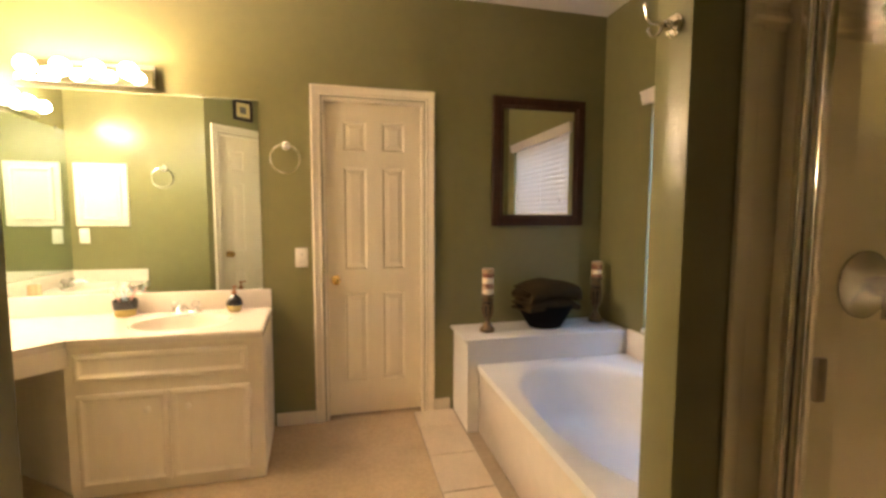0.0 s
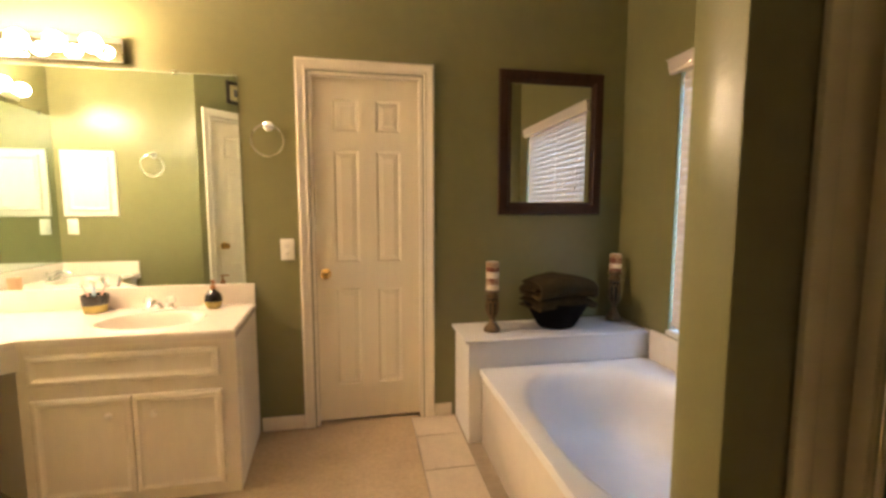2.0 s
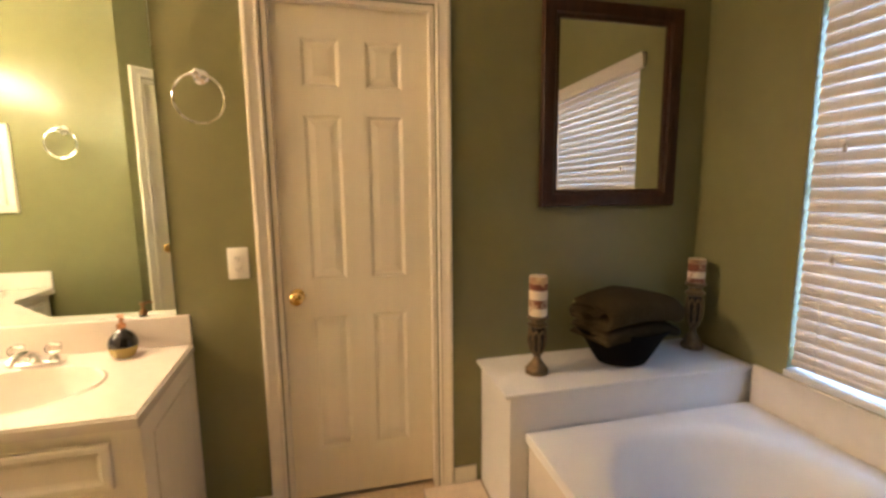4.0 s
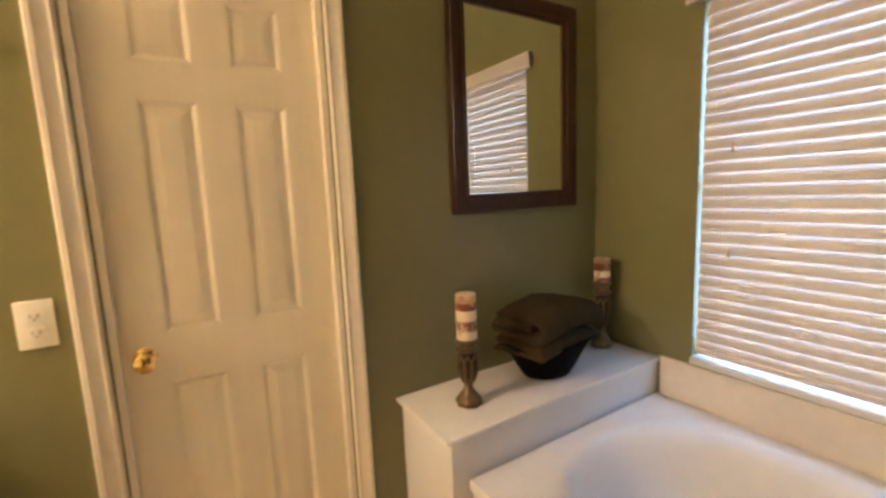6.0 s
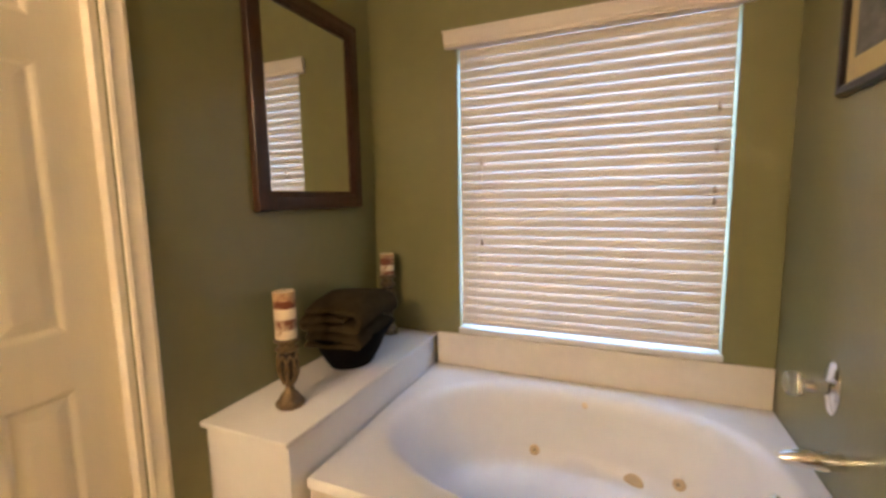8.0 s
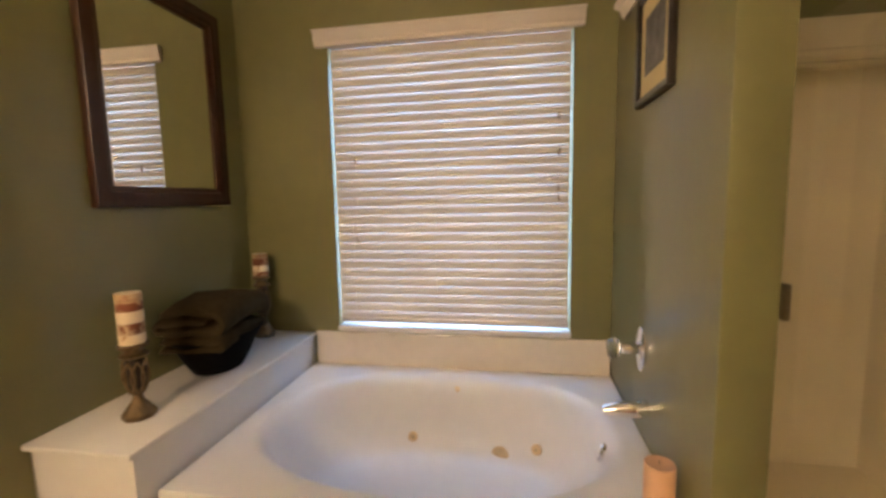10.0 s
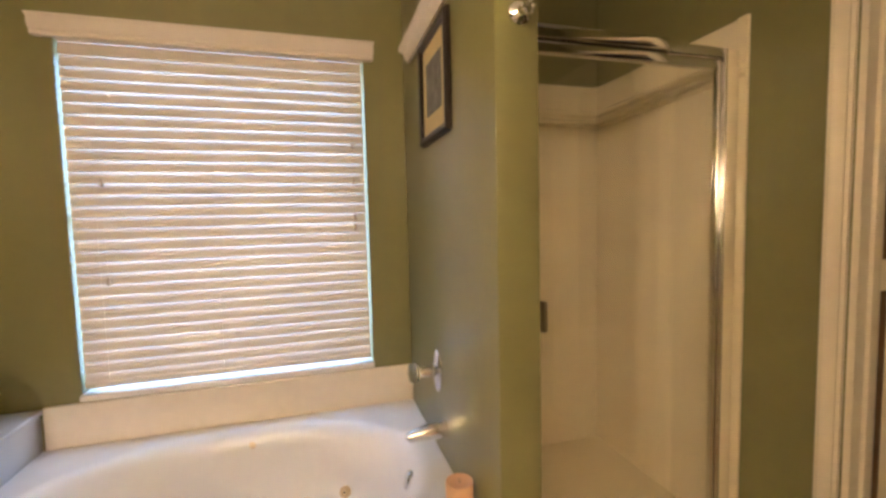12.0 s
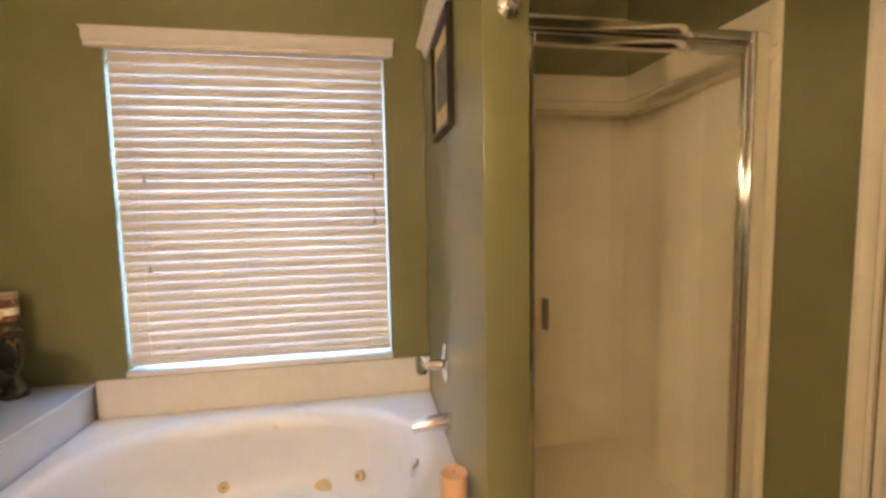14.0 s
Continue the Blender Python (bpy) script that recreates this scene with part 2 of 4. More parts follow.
single("wall_medicine", B(XW, YM - T, 0, XM, YM, ZC), GREEN, "olive green wall with the medicine cabinet", "wall", kind="structure", smooth=False)
SX0, SX1 = -0.391, 0.426                    # entry opening
bm = B(XP - T, YS - T, 0, SX0, YS, ZC)
box(bm, SX1, YS - T, 0, XE, YS, ZC)
box(bm, SX0, YS - T, DZ, SX1, YS, ZC)
single("wall_south", bm, GREEN, "olive green painted wall with the entry doorway", "wall", kind="structure", smooth=False)
ANG = 0.62                                 # the slanting closet wall's run
single("wall_passage", B(XP - T, YS, 0, XP, YM - ANG, ZC), GREEN, "olive green painted wall of the entry passage", "wall", kind="structure", smooth=False)
M45 = Matrix.Translation((XM, YM, 0)) @ Matrix.Rotation(radians(-45), 4, "Z")
LA = ANG * math.sqrt(2)
bm = B(0, -T, 0, 0.115, 0, ZC)
box(bm, 0.115 + 0.61, -T, 0, LA, 0, ZC)
box(bm, 0.115, -T, DZ, 0.725, 0, ZC)
bmesh.ops.transform(bm, matrix=M45, verts=bm.verts)
single("wall_slanting", bm, GREEN, "slanting olive green wall with the closet door", "wall", kind="structure", smooth=False)
single("wall_wing", B(WX, WY0, 0, XE, WY1, ZC, bevel=0.005, seg=2), GREEN, "olive green wing wall between tub and shower", "wall", kind="structure")
bm = B(XW - T, YS - T, ZC, XE + 0.15, YN + T, ZC + 0.1)
single("ceiling", bm, CEIL, "flat white painted ceiling", "ceiling", kind="structure", smooth=False)
bm = B(XW - T, YS - T, -0.1, XE, YN + T, 0)
single("floor", bm, CARPET, "beige cut pile carpet", "floor", kind="structure", smooth=False)

# the dim bedroom past the entry
bm = B(-2.2, -3.6, -0.1, 2.6, YS - T, 0)
single("floor_bedroom", bm, CARPET, "beige carpet of the dim bedroom", "floor", kind="structure", smooth=False)
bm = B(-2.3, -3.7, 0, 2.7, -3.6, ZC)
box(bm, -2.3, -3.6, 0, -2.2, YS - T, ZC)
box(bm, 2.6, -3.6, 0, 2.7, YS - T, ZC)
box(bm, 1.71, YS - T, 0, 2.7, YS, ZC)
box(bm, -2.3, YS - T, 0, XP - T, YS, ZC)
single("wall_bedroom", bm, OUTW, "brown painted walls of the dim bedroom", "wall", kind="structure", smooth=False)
single("ceiling_bedroom", B(-2.3, -3.7, ZC, 2.7, YS - T, ZC + 0.1), CEIL, "white ceiling of the dim bedroom", "ceiling", kind="structure", smooth=False)
bm = B(-60, -60, -0.4, 60, 60, -0.3)
single("ground", bm, mat("dry_lawn", (0.12, 0.11, 0.06), 0.95, vary=0.3, scale=2), "dry lawn outside the window", "ground", kind="structure", smooth=False)

# plain unseen shells added behind the two closed doors to keep sky light out
bm = B(-0.9, YN + T, 0, -0.8, YN + 1.0, ZC)
box(bm, 0.8, YN + T, 0, 0.9, YN + 1.0, ZC)
box(bm, -0.9, YN + 1.0, 0, 0.9, YN + 1.1, ZC)
box(bm, -0.9, YN + T, ZC, 0.9, YN + 1.1, ZC + 0.1)
box(bm, -0.9, YN + T, -0.1, 0.9, YN + 1.1, 0)
single("linen_closet_shell", bm, CEIL, "unseen plain white shell behind the linen door", "wall", kind="structure", smooth=False)
single("closet_shell", B(XW - T, YS, 0, XW, YM - T, ZC), CEIL, "unseen plain white wall closing off the closet", "wall", kind="structure", smooth=False)

# baseboards
def base(name, pts):
    bm = bmesh.new()
    for (x0, y0), (x1, y1) in zip(pts, pts[1:]):
        d = Vector((x1 - x0, y1 - y0, 0))
        m = Matrix.Translation((x0, y0, 0)) @ Matrix.Rotation(math.atan2(d.y, d.x), 4, "Z")
        box(bm, 0, 0, 0, d.length, 0.013, 0.082, bevel=0.005, m=m)
    single(name, bm, TRIM, "white painted wooden baseboard", "baseboard", kind="structure")
base("baseboard", [(DX0 - 0.068, YN), (-0.645, YN)])
base("baseboard", [(LEDX, YN), (DX1 + 0.068, YN)])
base("baseboard", [(XP, YS + 0.02), (XP, YM - ANG)][::-1])
base("baseboard", [(XM, YM), (-1.85, YM)][::-1][::-1])

# ---- doors ----
def six_panel(thingy, w, h, thick, m):
    """A six panel door in its own frame: x across, front at y = 0, z up."""
    st, mid, rails = 0.105, 0.095, ((0.0, 0.215), (0.80, 0.95), (1.60, 1.70), (h - 0.115, h))
    bm = bmesh.new()
    box(bm, 0, 0.009, 0, w, thick - 0.009, h)
    for x0, x1 in ((0, st), (w / 2 - mid / 2, w / 2 + mid / 2), (w - st, w)):
        box(bm, x0, 0, 0, x1, thick, h)
    for z0, z1 in rails:
        for x0, x1 in ((st, w / 2 - mid / 2), (w / 2 + mid / 2, w - st)):
            box(bm, x0, 0, z0, x1, thick, z1)
    bmesh.ops.transform(bm, matrix=m, verts=bm.verts)
    part("slab", bm, DOORP, thingy, smooth=False)
    for (a, b), (c, d) in zip(rails, rails[1:]):
        for x0, x1 in ((st, w / 2 - mid / 2), (w / 2 + mid / 2, w - st)):
            bm = bmesh.new()
            put = lambda u, v, dd: (u, 0.009 - dd, v)
            ins = ((0.0, 0.0092), (-0.006, 0.0075), (-0.014, 0.0015), (-0.019, 0.001), (-0.044, 0.0068), (-0.048, 0.007))
            rows = []
            for o, dd in ins:
                rows.append([bm.verts.new(put(u, v, dd)) for u, v in ((x0 - o, b - o), (x1 + o, b - o), (x1 + o, c + o), (x0 - o, c + o))])
            for p, q in zip(rows, rows[1:]):
                for i in range(4):
                    bm.faces.new((p[i], p[(i + 1) % 4], q[(i + 1) % 4], q[i]))
            bm.faces.new(rows[-1])
            bmesh.ops.transform(bm, matrix=m, verts=bm.verts)
            part("panel", bm, DOORP, thingy, smooth=False)

def knob(parent, m):
    bm = lathe(bmesh.new(), ((0.031, 0.0), (0.031, 0.003), (0.024, 0.010), (0.012, 0.013), (0.011, 0.028), (0.020, 0.034), (0.027, 0.046), (0.026, 0.057), (0.016, 0.065), (0.004, 0.067)), 28, m=m @ Matrix.Rotation(radians(90), 4, "X"))
    part("door_knob", bm, BRASS, parent, "polished brass knob")

def door_frame(name, x0, x1, zt, depth, m, label):
    t = thing(name, label, "door frame", kind="structure")
    bm = B(x0 - 0.0, 0.0, 0, x0 + 0.018, depth, zt)
    box(bm, x1 - 0.018, 0.0, 0, x1, depth, zt)
    box(bm, x0 + 0.018, 0.0, zt - 0.018, x1 - 0.018, depth, zt)
    bmesh.ops.transform(bm, matrix=m, verts=bm.verts)
    part("jamb", bm, TRIM, t, smooth=False)
    bm = loop_frame(bmesh.new(), x0, 0.0, x1, zt, CASING, lambda u, w, d: (u, -d, w), closed=False)
    bmesh.ops.transform(bm, matrix=m, verts=bm.verts)
    part("casing", bm, TRIM, t)
    return t

def hinge(parent, x, y, z):
    bm = B(x - 0.002, y - 0.020, z - 0.045, x + 0.002, y + 0.020, z + 0.045, bevel=0.001)
    for k in range(5):
        lathe(bm, ((0.006, 0.0), (0.0065, 0.002), (0.0065, 0.0155), (0.006, 0.0172)), 12, at=(x - 0.006, y - 0.018, z - 0.043 + 0.0174 * k))
    part("hinge", bm, TRIM, parent, "painted butt hinge")

MN = Matrix.Translation((0, YN, 0))
door_frame("door_frame_north", DX0, DX1, DZ, T, MN, "white moulded casing round the linen door")
t = thing("door_1", "closed white six-panel door with a brass knob", "door", kind="structure")
six_panel(t, DX1 - DX0 - 0.038, DZ - 0.035, 0.035, MN @ Matrix.Translation((DX0 + 0.019, 0.034, 0.016)))
knob(t, MN @ Matrix.Translation((DX0 + 0.070, 0.034, 0.905)))
part("door_stop", B(DX0 + 0.018, YN + 0.072, 0.020, DX1 - 0.018, YN + 0.10, DZ - 0.018), TRIM, t, smooth=False)

MA = M45 @ Matrix.Rotation(math.pi, 4, "Z") @ Matrix.Translation((-0.84, 0, 0))
door_frame("door_frame_closet", 0.115, 0.725, DZ, T, MA, "white moulded casing round the closet door")
t = thing("door_2", "closed white six-panel closet door with a brass knob", "door", kind="structure")
six_panel(t, 0.568, DZ - 0.030, 0.035, MA @ Matrix.Translation((0.136, 0.030, 0.010)))
knob(t, MA @ Matrix.Translation((0.136 + 0.508, 0.030, 0.96)))

MS = Matrix.Translation((0, YS, 0)) @ Matrix.Rotation(math.pi, 4, "Z")
door_frame("door_frame_entry", -SX1, -SX0, DZ, T, MS, "white moulded casing round the entry doorway")
t = thing("door_3", "white six-panel entry door standing wide open", "door", kind="structure")
MD = Matrix.Translation((SX1 - 0.054, YS - T - 0.006, 0)) @ Matrix.Rotation(radians(-87), 4, "Z")
six_panel(t, 0.75, DZ - 0.03, 0.035, MD @ Matrix.Translation((0, -0.0, 0.010)))
knob(t, MD @ Matrix.Translation((0.69, 0, 0.95)))
# thin strip added on the jamb, its dark colour stands for shade
part("rebate", B(SX1 - 0.0200, YS - T + 0.001, 0.002, SX1 - 0.0181, YS - T + 0.044, DZ - 0.020), JAMBB, t, "rebate strip coloured dark brown as shade", smooth=False)
part("door_stop", B(SX1 - 0.030, YS - T + 0.044, 0.002, SX1 - 0.0182, YS - T + 0.080, DZ - 0.020, bevel=0.002), TRIM, t)
for z in (0.25, 1.09, 1.78):
    hinge(t, SX1 - 0.0225, YS - T + 0.020, z)

# ---- window and blind ----
t = thing("window_1", "white framed window behind a closed blind", "window", at=(XE + 0.1, 1.9, WZ0), kind="structure")
part("window_frame", loop_frame(bmesh.new(), WY_0 + 0.04, WZ0 + 0.04, WY_1 - 0.04, WZ1 - 0.04, ((0, 0), (0, 0.05), (0.04, 0.05), (0.04, 0)), on_x(XE + 0.145)), PLATE, t, smooth=False)
part("meeting_rail", B(XE + 0.11, WY_0 + 0.04, 1.29, XE + 0.14, WY_1 - 0.04, 1.33), PLATE, t, smooth=False)
for z0, z1 in ((WZ0 + 0.04, 1.29), (1.33, WZ1 - 0.04)):
    p = part("pane", B(XE + 0.122, WY_0 + 0.04, z0, XE + 0.126, WY_1 - 0.04, z1), GLASS, t, smooth=False)
    p.visible_shadow = False
bm = B(XE - 0.012, WY_0 + 0.001, WZ0 - 0.018, XE + 0.11, WY_1 - 0.001, WZ0 + 0.008, bevel=0.004)
part("window_sill", bm, ACRYL, t)

for y0, y1 in ((WY_0, WY_0 + 0.006), (WY_1 - 0.006, WY_1)):
    part("reveal_board", B(XE + 0.001, y0, WZ0 + 0.009, XE + 0.095, y1, WZ1), GREEN, t, "green painted reveal", smooth=False)

t = thing("window_blind", "closed white faux wood slatted blind with a valance", "blind", at=(XE, 1.9, WZ1))
BX = XE + 0.020
VY0, VY1, VZ0, VZ1 = 1.232, 2.462, 1.988, 2.064
bm = bmesh.new()
vp = ((0.0, VZ0), (-0.020, VZ0), (-0.024, VZ0 + 0.006), (-0.022, VZ0 + 0.018), (-0.030, VZ0 + 0.030), (-0.030, VZ0 + 0.060), (-0.036, VZ0 + 0.070), (-0.040, VZ1 - 0.005), (-0.040, VZ1), (0.0, VZ1))
ends = [[bm.verts.new((XE - 0.002 + dx, y + (dx if y < 2 else -dx) * 0.35, z)) for dx, z in vp] for y in (VY0 - 0.0, VY1 + 0.0)]
for i in range(len(vp)):
    j = (i + 1) % len(vp)
    bm.faces.new((ends[0][i], ends[0][j], ends[1][j], ends[1][i]))
bm.faces.new(ends[0])
bm.faces.new(ends[1][::-1])
part("valance", bm, BLINDM, t)
part("headrail", B(XE + 0.002, WY_0 + 0.012, WZ1 - 0.024, XE + 0.055, WY_1 - 0.012, WZ1 - 0.004), BLINDM, t, smooth=False)
PITCH, NSL = 0.0443, 30
bm = bmesh.new()
bs = [(-0.025, 0.0), (-0.012, 0.0016), (0.0, 0.002), (0.012, 0.0016), (0.025, 0.0)]
ring = [(u, v + 0.0014) for u, v in bs] + [(u, v - 0.0014) for u, v in bs[::-1]]
rows = [[bm.verts.new((u, y, v)) for u, v in ring] for y in (-(WY_1 - WY_0) / 2 + 0.014, (WY_1 - WY_0) / 2 - 0.014)]
for i in range(len(ring)):
    j = (i + 1) % len(ring)
    bm.faces.new((rows[0][i], rows[0][j], rows[1][j], rows[1][i]))
bm.faces.new(rows[0])
bm.faces.new(rows[1][::-1])
SLAT = mesh_of("slat", bm, BLINDM, smooth=True)
ORG_B = Vector((XE, 1.9, WZ1))
for k in range(NSL):
    s = new("slat", SLAT)
    s.parent = t
    z = WZ1 - 0.050 - k * PITCH
    s.matrix_local = pose(BX - XE, (WY_0 + WY_1) / 2 - 1.9 + random.uniform(-0.0006, 0.0006), z - WZ1, random.uniform(-0.06, 0.06), -76 + random.uniform(-0.3, 0.3), 0)
part("bottom_rail", B(BX - 0.012, WY_0 + 0.014, WZ0 + 0.026, BX + 0.012, WY_1 - 0.014, WZ0 + 0.050, bevel=0.004), BLINDM, t)
for y in (WY_0 + 0.10, WY_1 - 0.10, 1.9):
    part("ladder_cord", tube(bmesh.new(), [(BX - 0.017, y, WZ0 + 0.03), (BX - 0.017, y, WZ1 - 0.05)], 0.0007, 6), CORD, t)
for y, z in ((WY_1 - 0.13, 1.45), (WY_1 - 0.13, 1.065), (WY_0 + 0.065, 1.62), (WY_0 + 0.065, 1.46), (WY_0 + 0.065, 1.30), (WY_0 + 0.065, 1.255)):
    part("tassel", lathe(bmesh.new(), ((0.003, 0.015), (0.006, 0.0), (0.007, -0.012), (0.004, -0.016)), 10, at=(BX - 0.030, y, z)), TASSEL, t)
for y, z in ((WY_1 - 0.13, 1.065), (WY_0 + 0.065, 1.255)):
    part("lift_cord", tube(bmesh.new(), [(BX - 0.030, y, z), (BX - 0.028, y, WZ1 - 0.05)], 0.0006, 6), CORD, t)

# ---- bathtub, its ledge and splash ----
def tub():
    t = thing("bathtub", "white oval whirlpool tub set in a deck with a cream apron", "bathtub", at=(1.06, 1.81, 0))
    x0, x1, y0, y1, z = TUBX, XE - 0.022, WY1, LEDY, TUBZ
    cx, cy, ax, ay = 1.058, 1.822, 0.435, 0.652
    N = 96
    bm = bmesh.new()
    def ring(sx, sy, zz, dy=0.0):
        return [bm.verts.new((cx + sx * math.copysign(abs(math.cos(a)) ** 0.86, math.cos(a)), cy + dy + sy * math.copysign(abs(math.sin(a)) ** 0.86, math.sin(a)), zz)) for a in (2 * math.pi * i / N for i in range(N))]
    outer = []
    for i in range(N):
        a = 2 * math.pi * i / N
        c, s = math.cos(a), math.sin(a)
        k = min(((x1 - cx) if c > 0 else (cx - x0)) / max(abs(c), 1e-6), ((y1 - cy) if s > 0 else (cy - y0)) / max(abs(s), 1e-6))
        outer.append((cx + c * k, cy + s * k))
    for px, py in ((x0, y0), (x0, y1), (x1, y0), (x1, y1)):
        i = min(range(N), key=lambda j: (outer[j][0] - px) ** 2 + (outer[j][1] - py) ** 2)
        outer[i] = (px, py)
    rows = [[bm.verts.new((x, y, z - 0.035)) for x, y in outer], [bm.verts.new((x, y, z - 0.006)) for x, y in outer],
            [bm.verts.new((x + (cx - x) * 0.006, y + (cy - y) * 0.004, z)) for x, y in outer]]
    prof = ((1.06, 1.045, 0.0), (1.03, 1.025, -0.001), (1.0, 1.0, -0.005), (0.97, 0.98, -0.013), (0.94, 0.96, -0.027), (0.915, 0.94, -0.048), (0.895, 0.922, -0.08), (0.875, 0.90, -0.13),
            (0.85, 0.87, -0.20), (0.82, 0.835, -0.26), (0.77, 0.785, -0.305), (0.68, 0.71, -0.333), (0.5, 0.55, -0.343), (0.2, 0.25, -0.348))
    for sx, sy, dz in prof:
        rows.append(ring(ax * sx, ay * sy, z + dz))
    for a, b in zip(rows, rows[1:]):
        for i in range(N):
            bm.faces.new((a[i], a[(i + 1) % N], b[(i + 1) % N], b[i]))
    bm.faces.new(rows[-1])
    part("shell", bm, ACRYL, t)
    part("apron", B(x0 + 0.012, y0 + 0.001, 0.001, x0 + 0.030, y1, z - 0.030, bevel=0.003), MARBLE, t, "cream apron panel")
    def wall_at(a, zz):
        k = 0.925 - (TUBZ - zz - 0.06) * 0.52
        return Vector((cx + ax * k * math.cos(a), cy + ay * k * math.sin(a), zz)), Vector((-math.cos(a) * ay, -math.sin(a) * ax, 0.35 * ax)).normalized()
    for deg, zz, r in ((19, 0.150, 0.015), (-46, 0.182, 0.015)):
        p, nrm = wall_at(radians(deg), zz)
        q = nrm.to_track_quat("Z", "Y").to_matrix().to_4x4()
        j = part("jet", lathe(bmesh.new(), ((r * 1.5, -0.012), (r * 1.5, 0.002), (r * 1.3, 0.005), (r * 0.6, 0.006), (r * 0.45, 0.002), (r * 0.2, 0.002)), 20, at=p, m=q), JETM, t, "tan whirlpool jet")
        part("nozzle", lathe(bmesh.new(), ((0.0035, 0.0), (0.0035, 0.006), (0.001, 0.0075)), 10, at=p, m=q), SLOT, j)
    p, nrm = wall_at(radians(-27), 0.105)
    q = nrm.to_track_quat("Z", "Y").to_matrix().to_4x4()
    part("suction_cover", lathe(bmesh.new(), ((0.042, -0.012), (0.042, 0.004), (0.036, 0.010), (0.008, 0.013)), 28, at=p, m=q), JETM, t, "round tan suction cover")
    p, nrm = wall_at(radians(-3), TUBZ - 0.062)
    q = nrm.to_track_quat("Z", "Y").to_matrix().to_4x4()
    part("air_control", lathe(bmesh.new(), ((0.020, -0.012), (0.020, 0.003), (0.016, 0.007), (0.004, 0.008)), 24, at=p, m=q), WAXC, t, "small cream air control")
    p, nrm = wall_at(radians(-93), TUBZ - 0.066)
    q = nrm.to_track_quat("Z", "Y").to_matrix().to_4x4()
    part("overflow_plate", lathe(bmesh.new(), ((0.034, -0.012), (0.034, 0.003), (0.028, 0.009), (0.006, 0.012)), 28, at=p, m=q), CHROME, t, "chrome overflow plate")
    return t
tub()
t = thing("tub_ledge", "white boxed ledge with an overhanging marble top", "ledge", at=(1.0, 2.74, 0), kind="structure")
part("body", B(LEDX + 0.025, LEDY + 0.010, 0.001, XE - 0.001, YN - 0.001, LEDZ - 0.019), ACRYL, t, smooth=False)
part("top", B(LEDX, LEDY - 0.006, LEDZ - 0.019, XE - 0.001, YN - 0.001, LEDZ, bevel=0.005), ACRYL, t)
bm = B(XE - 0.020, WY1 + 0.001, TUBZ - 0.03, XE - 0.001, LEDY - 0.007, WZ0 - 0.020, bevel=0.005)
single("tub_splash", bm, MARBLE, "cream cultured marble splash above the tub", "splash", kind="structure")

# ---- shower ----
HZ = 1.806                                  # shower header
SZ = 1.945                                  # surround's top
t = thing("shower_surround", "glossy white moulded shower surround with a ledge band", "shower surround", at=(1.2, 0.6, 0), kind="structure")
def surround(pts):
    bm = bmesh.new()
    prof = ((0.006, 0.06), (0.006, 1.738), (0.026, 1.748), (0.030, 1.756), (0.028, 1.764), (0.010, 1.772), (0.010, 1.786), (0.024, 1.794), (0.026, 1.804), (0.022, 1.814), (0.007, 1.824), (0.008, SZ - 0.006), (0.004, SZ), (0.0, SZ))
    cols = []
    for off, z in prof:
        cols.append([bm.verts.new((x + nx * off, y + ny * off, z)) for x, y, nx, ny in pts])
    for a, b in zip(cols, cols[1:]):
        for i in range(len(pts) - 1):
            bm.faces.new((a[i], a[i + 1], b[i + 1], b[i]))
    return bm
X1, Y0, Y1 = XE - 0.001, YS + 0.001, WY0 - 0.001
FXN, FXS = 0.660, 0.738
part("panels", surround(((FXN, Y1, 0, -1), (X1 - 0.03, Y1, 0, -1), (X1 - 0.008, Y1 - 0.008, -0.7, -0.7), (X1, Y1 - 0.03, -1, 0), (X1, Y0 + 0.03, -1, 0), (X1 - 0.008, Y0 + 0.008, -0.7, 0.7), (X1 - 0.03, Y0, 0, 1), (1.30, Y0, 0, 1), (1.29, Y0, 0, 1.7), (1.21, Y0, 0, 1.7), (1.20, Y0, 0, 1), (FXS, Y0, 0, 1))), SURR, t)
for x, y0, y1, y2, y3 in ((FXN, Y1 - 0.016, Y1, Y1 - 0.050, Y1 - 0.0165), (FXS, Y0, Y0 + 0.016, Y0 + 0.0165, Y0 + 0.074)):
    part("flange", B(x - 0.002, y0, 0.05, x + 0.04, y1, SZ + 0.003, bevel=0.005), SURR, t)
    part("filler_post", B(GX - 0.014, y2, 0.121, GX + 0.030, y3, HZ + 0.030, bevel=0.006), SURR, t)
bm = B(GX - 0.09, Y0, 0.001, X1, Y1, 0.06)
box(bm, GX - 0.09, Y0, 0.06, GX + 0.05, Y1, 0.12, bevel=0.02, seg=3)
part("pan", bm, SURR, t)
t = thing("shower_door", "chrome framed glass shower door with a slim pull", "shower door", at=(GX, 0.6, 0.12))
part("header", B(GX - 0.016, Y0 + 0.0745, HZ - 0.002, GX + 0.020, Y1 - 0.051, HZ + 0.032, bevel=0.005, seg=2), CHROME, t)
part("header_cover", B(GX - 0.034, 0.378, HZ - 0.004, GX - 0.0165, Y1 - 0.051, HZ + 0.036, bevel=0.008, seg=4), CHROME, t)
part("top_rail", B(GX - 0.010, Y0 + 0.108, HZ - 0.040, GX + 0.014, Y1 - 0.098, HZ - 0.006, bevel=0.005, seg=2), CHROME, t)
part("top_rail_cover", B(GX - 0.026, 0.378, HZ - 0.044, GX - 0.0105, Y1 - 0.098, HZ - 0.008, bevel=0.007, seg=4), CHROME, t)
part("sill_track", B(GX - 0.020, Y0 + 0.0745, 0.121, GX + 0.020, Y1 - 0.051, 0.148, bevel=0.005), CHROME, t)
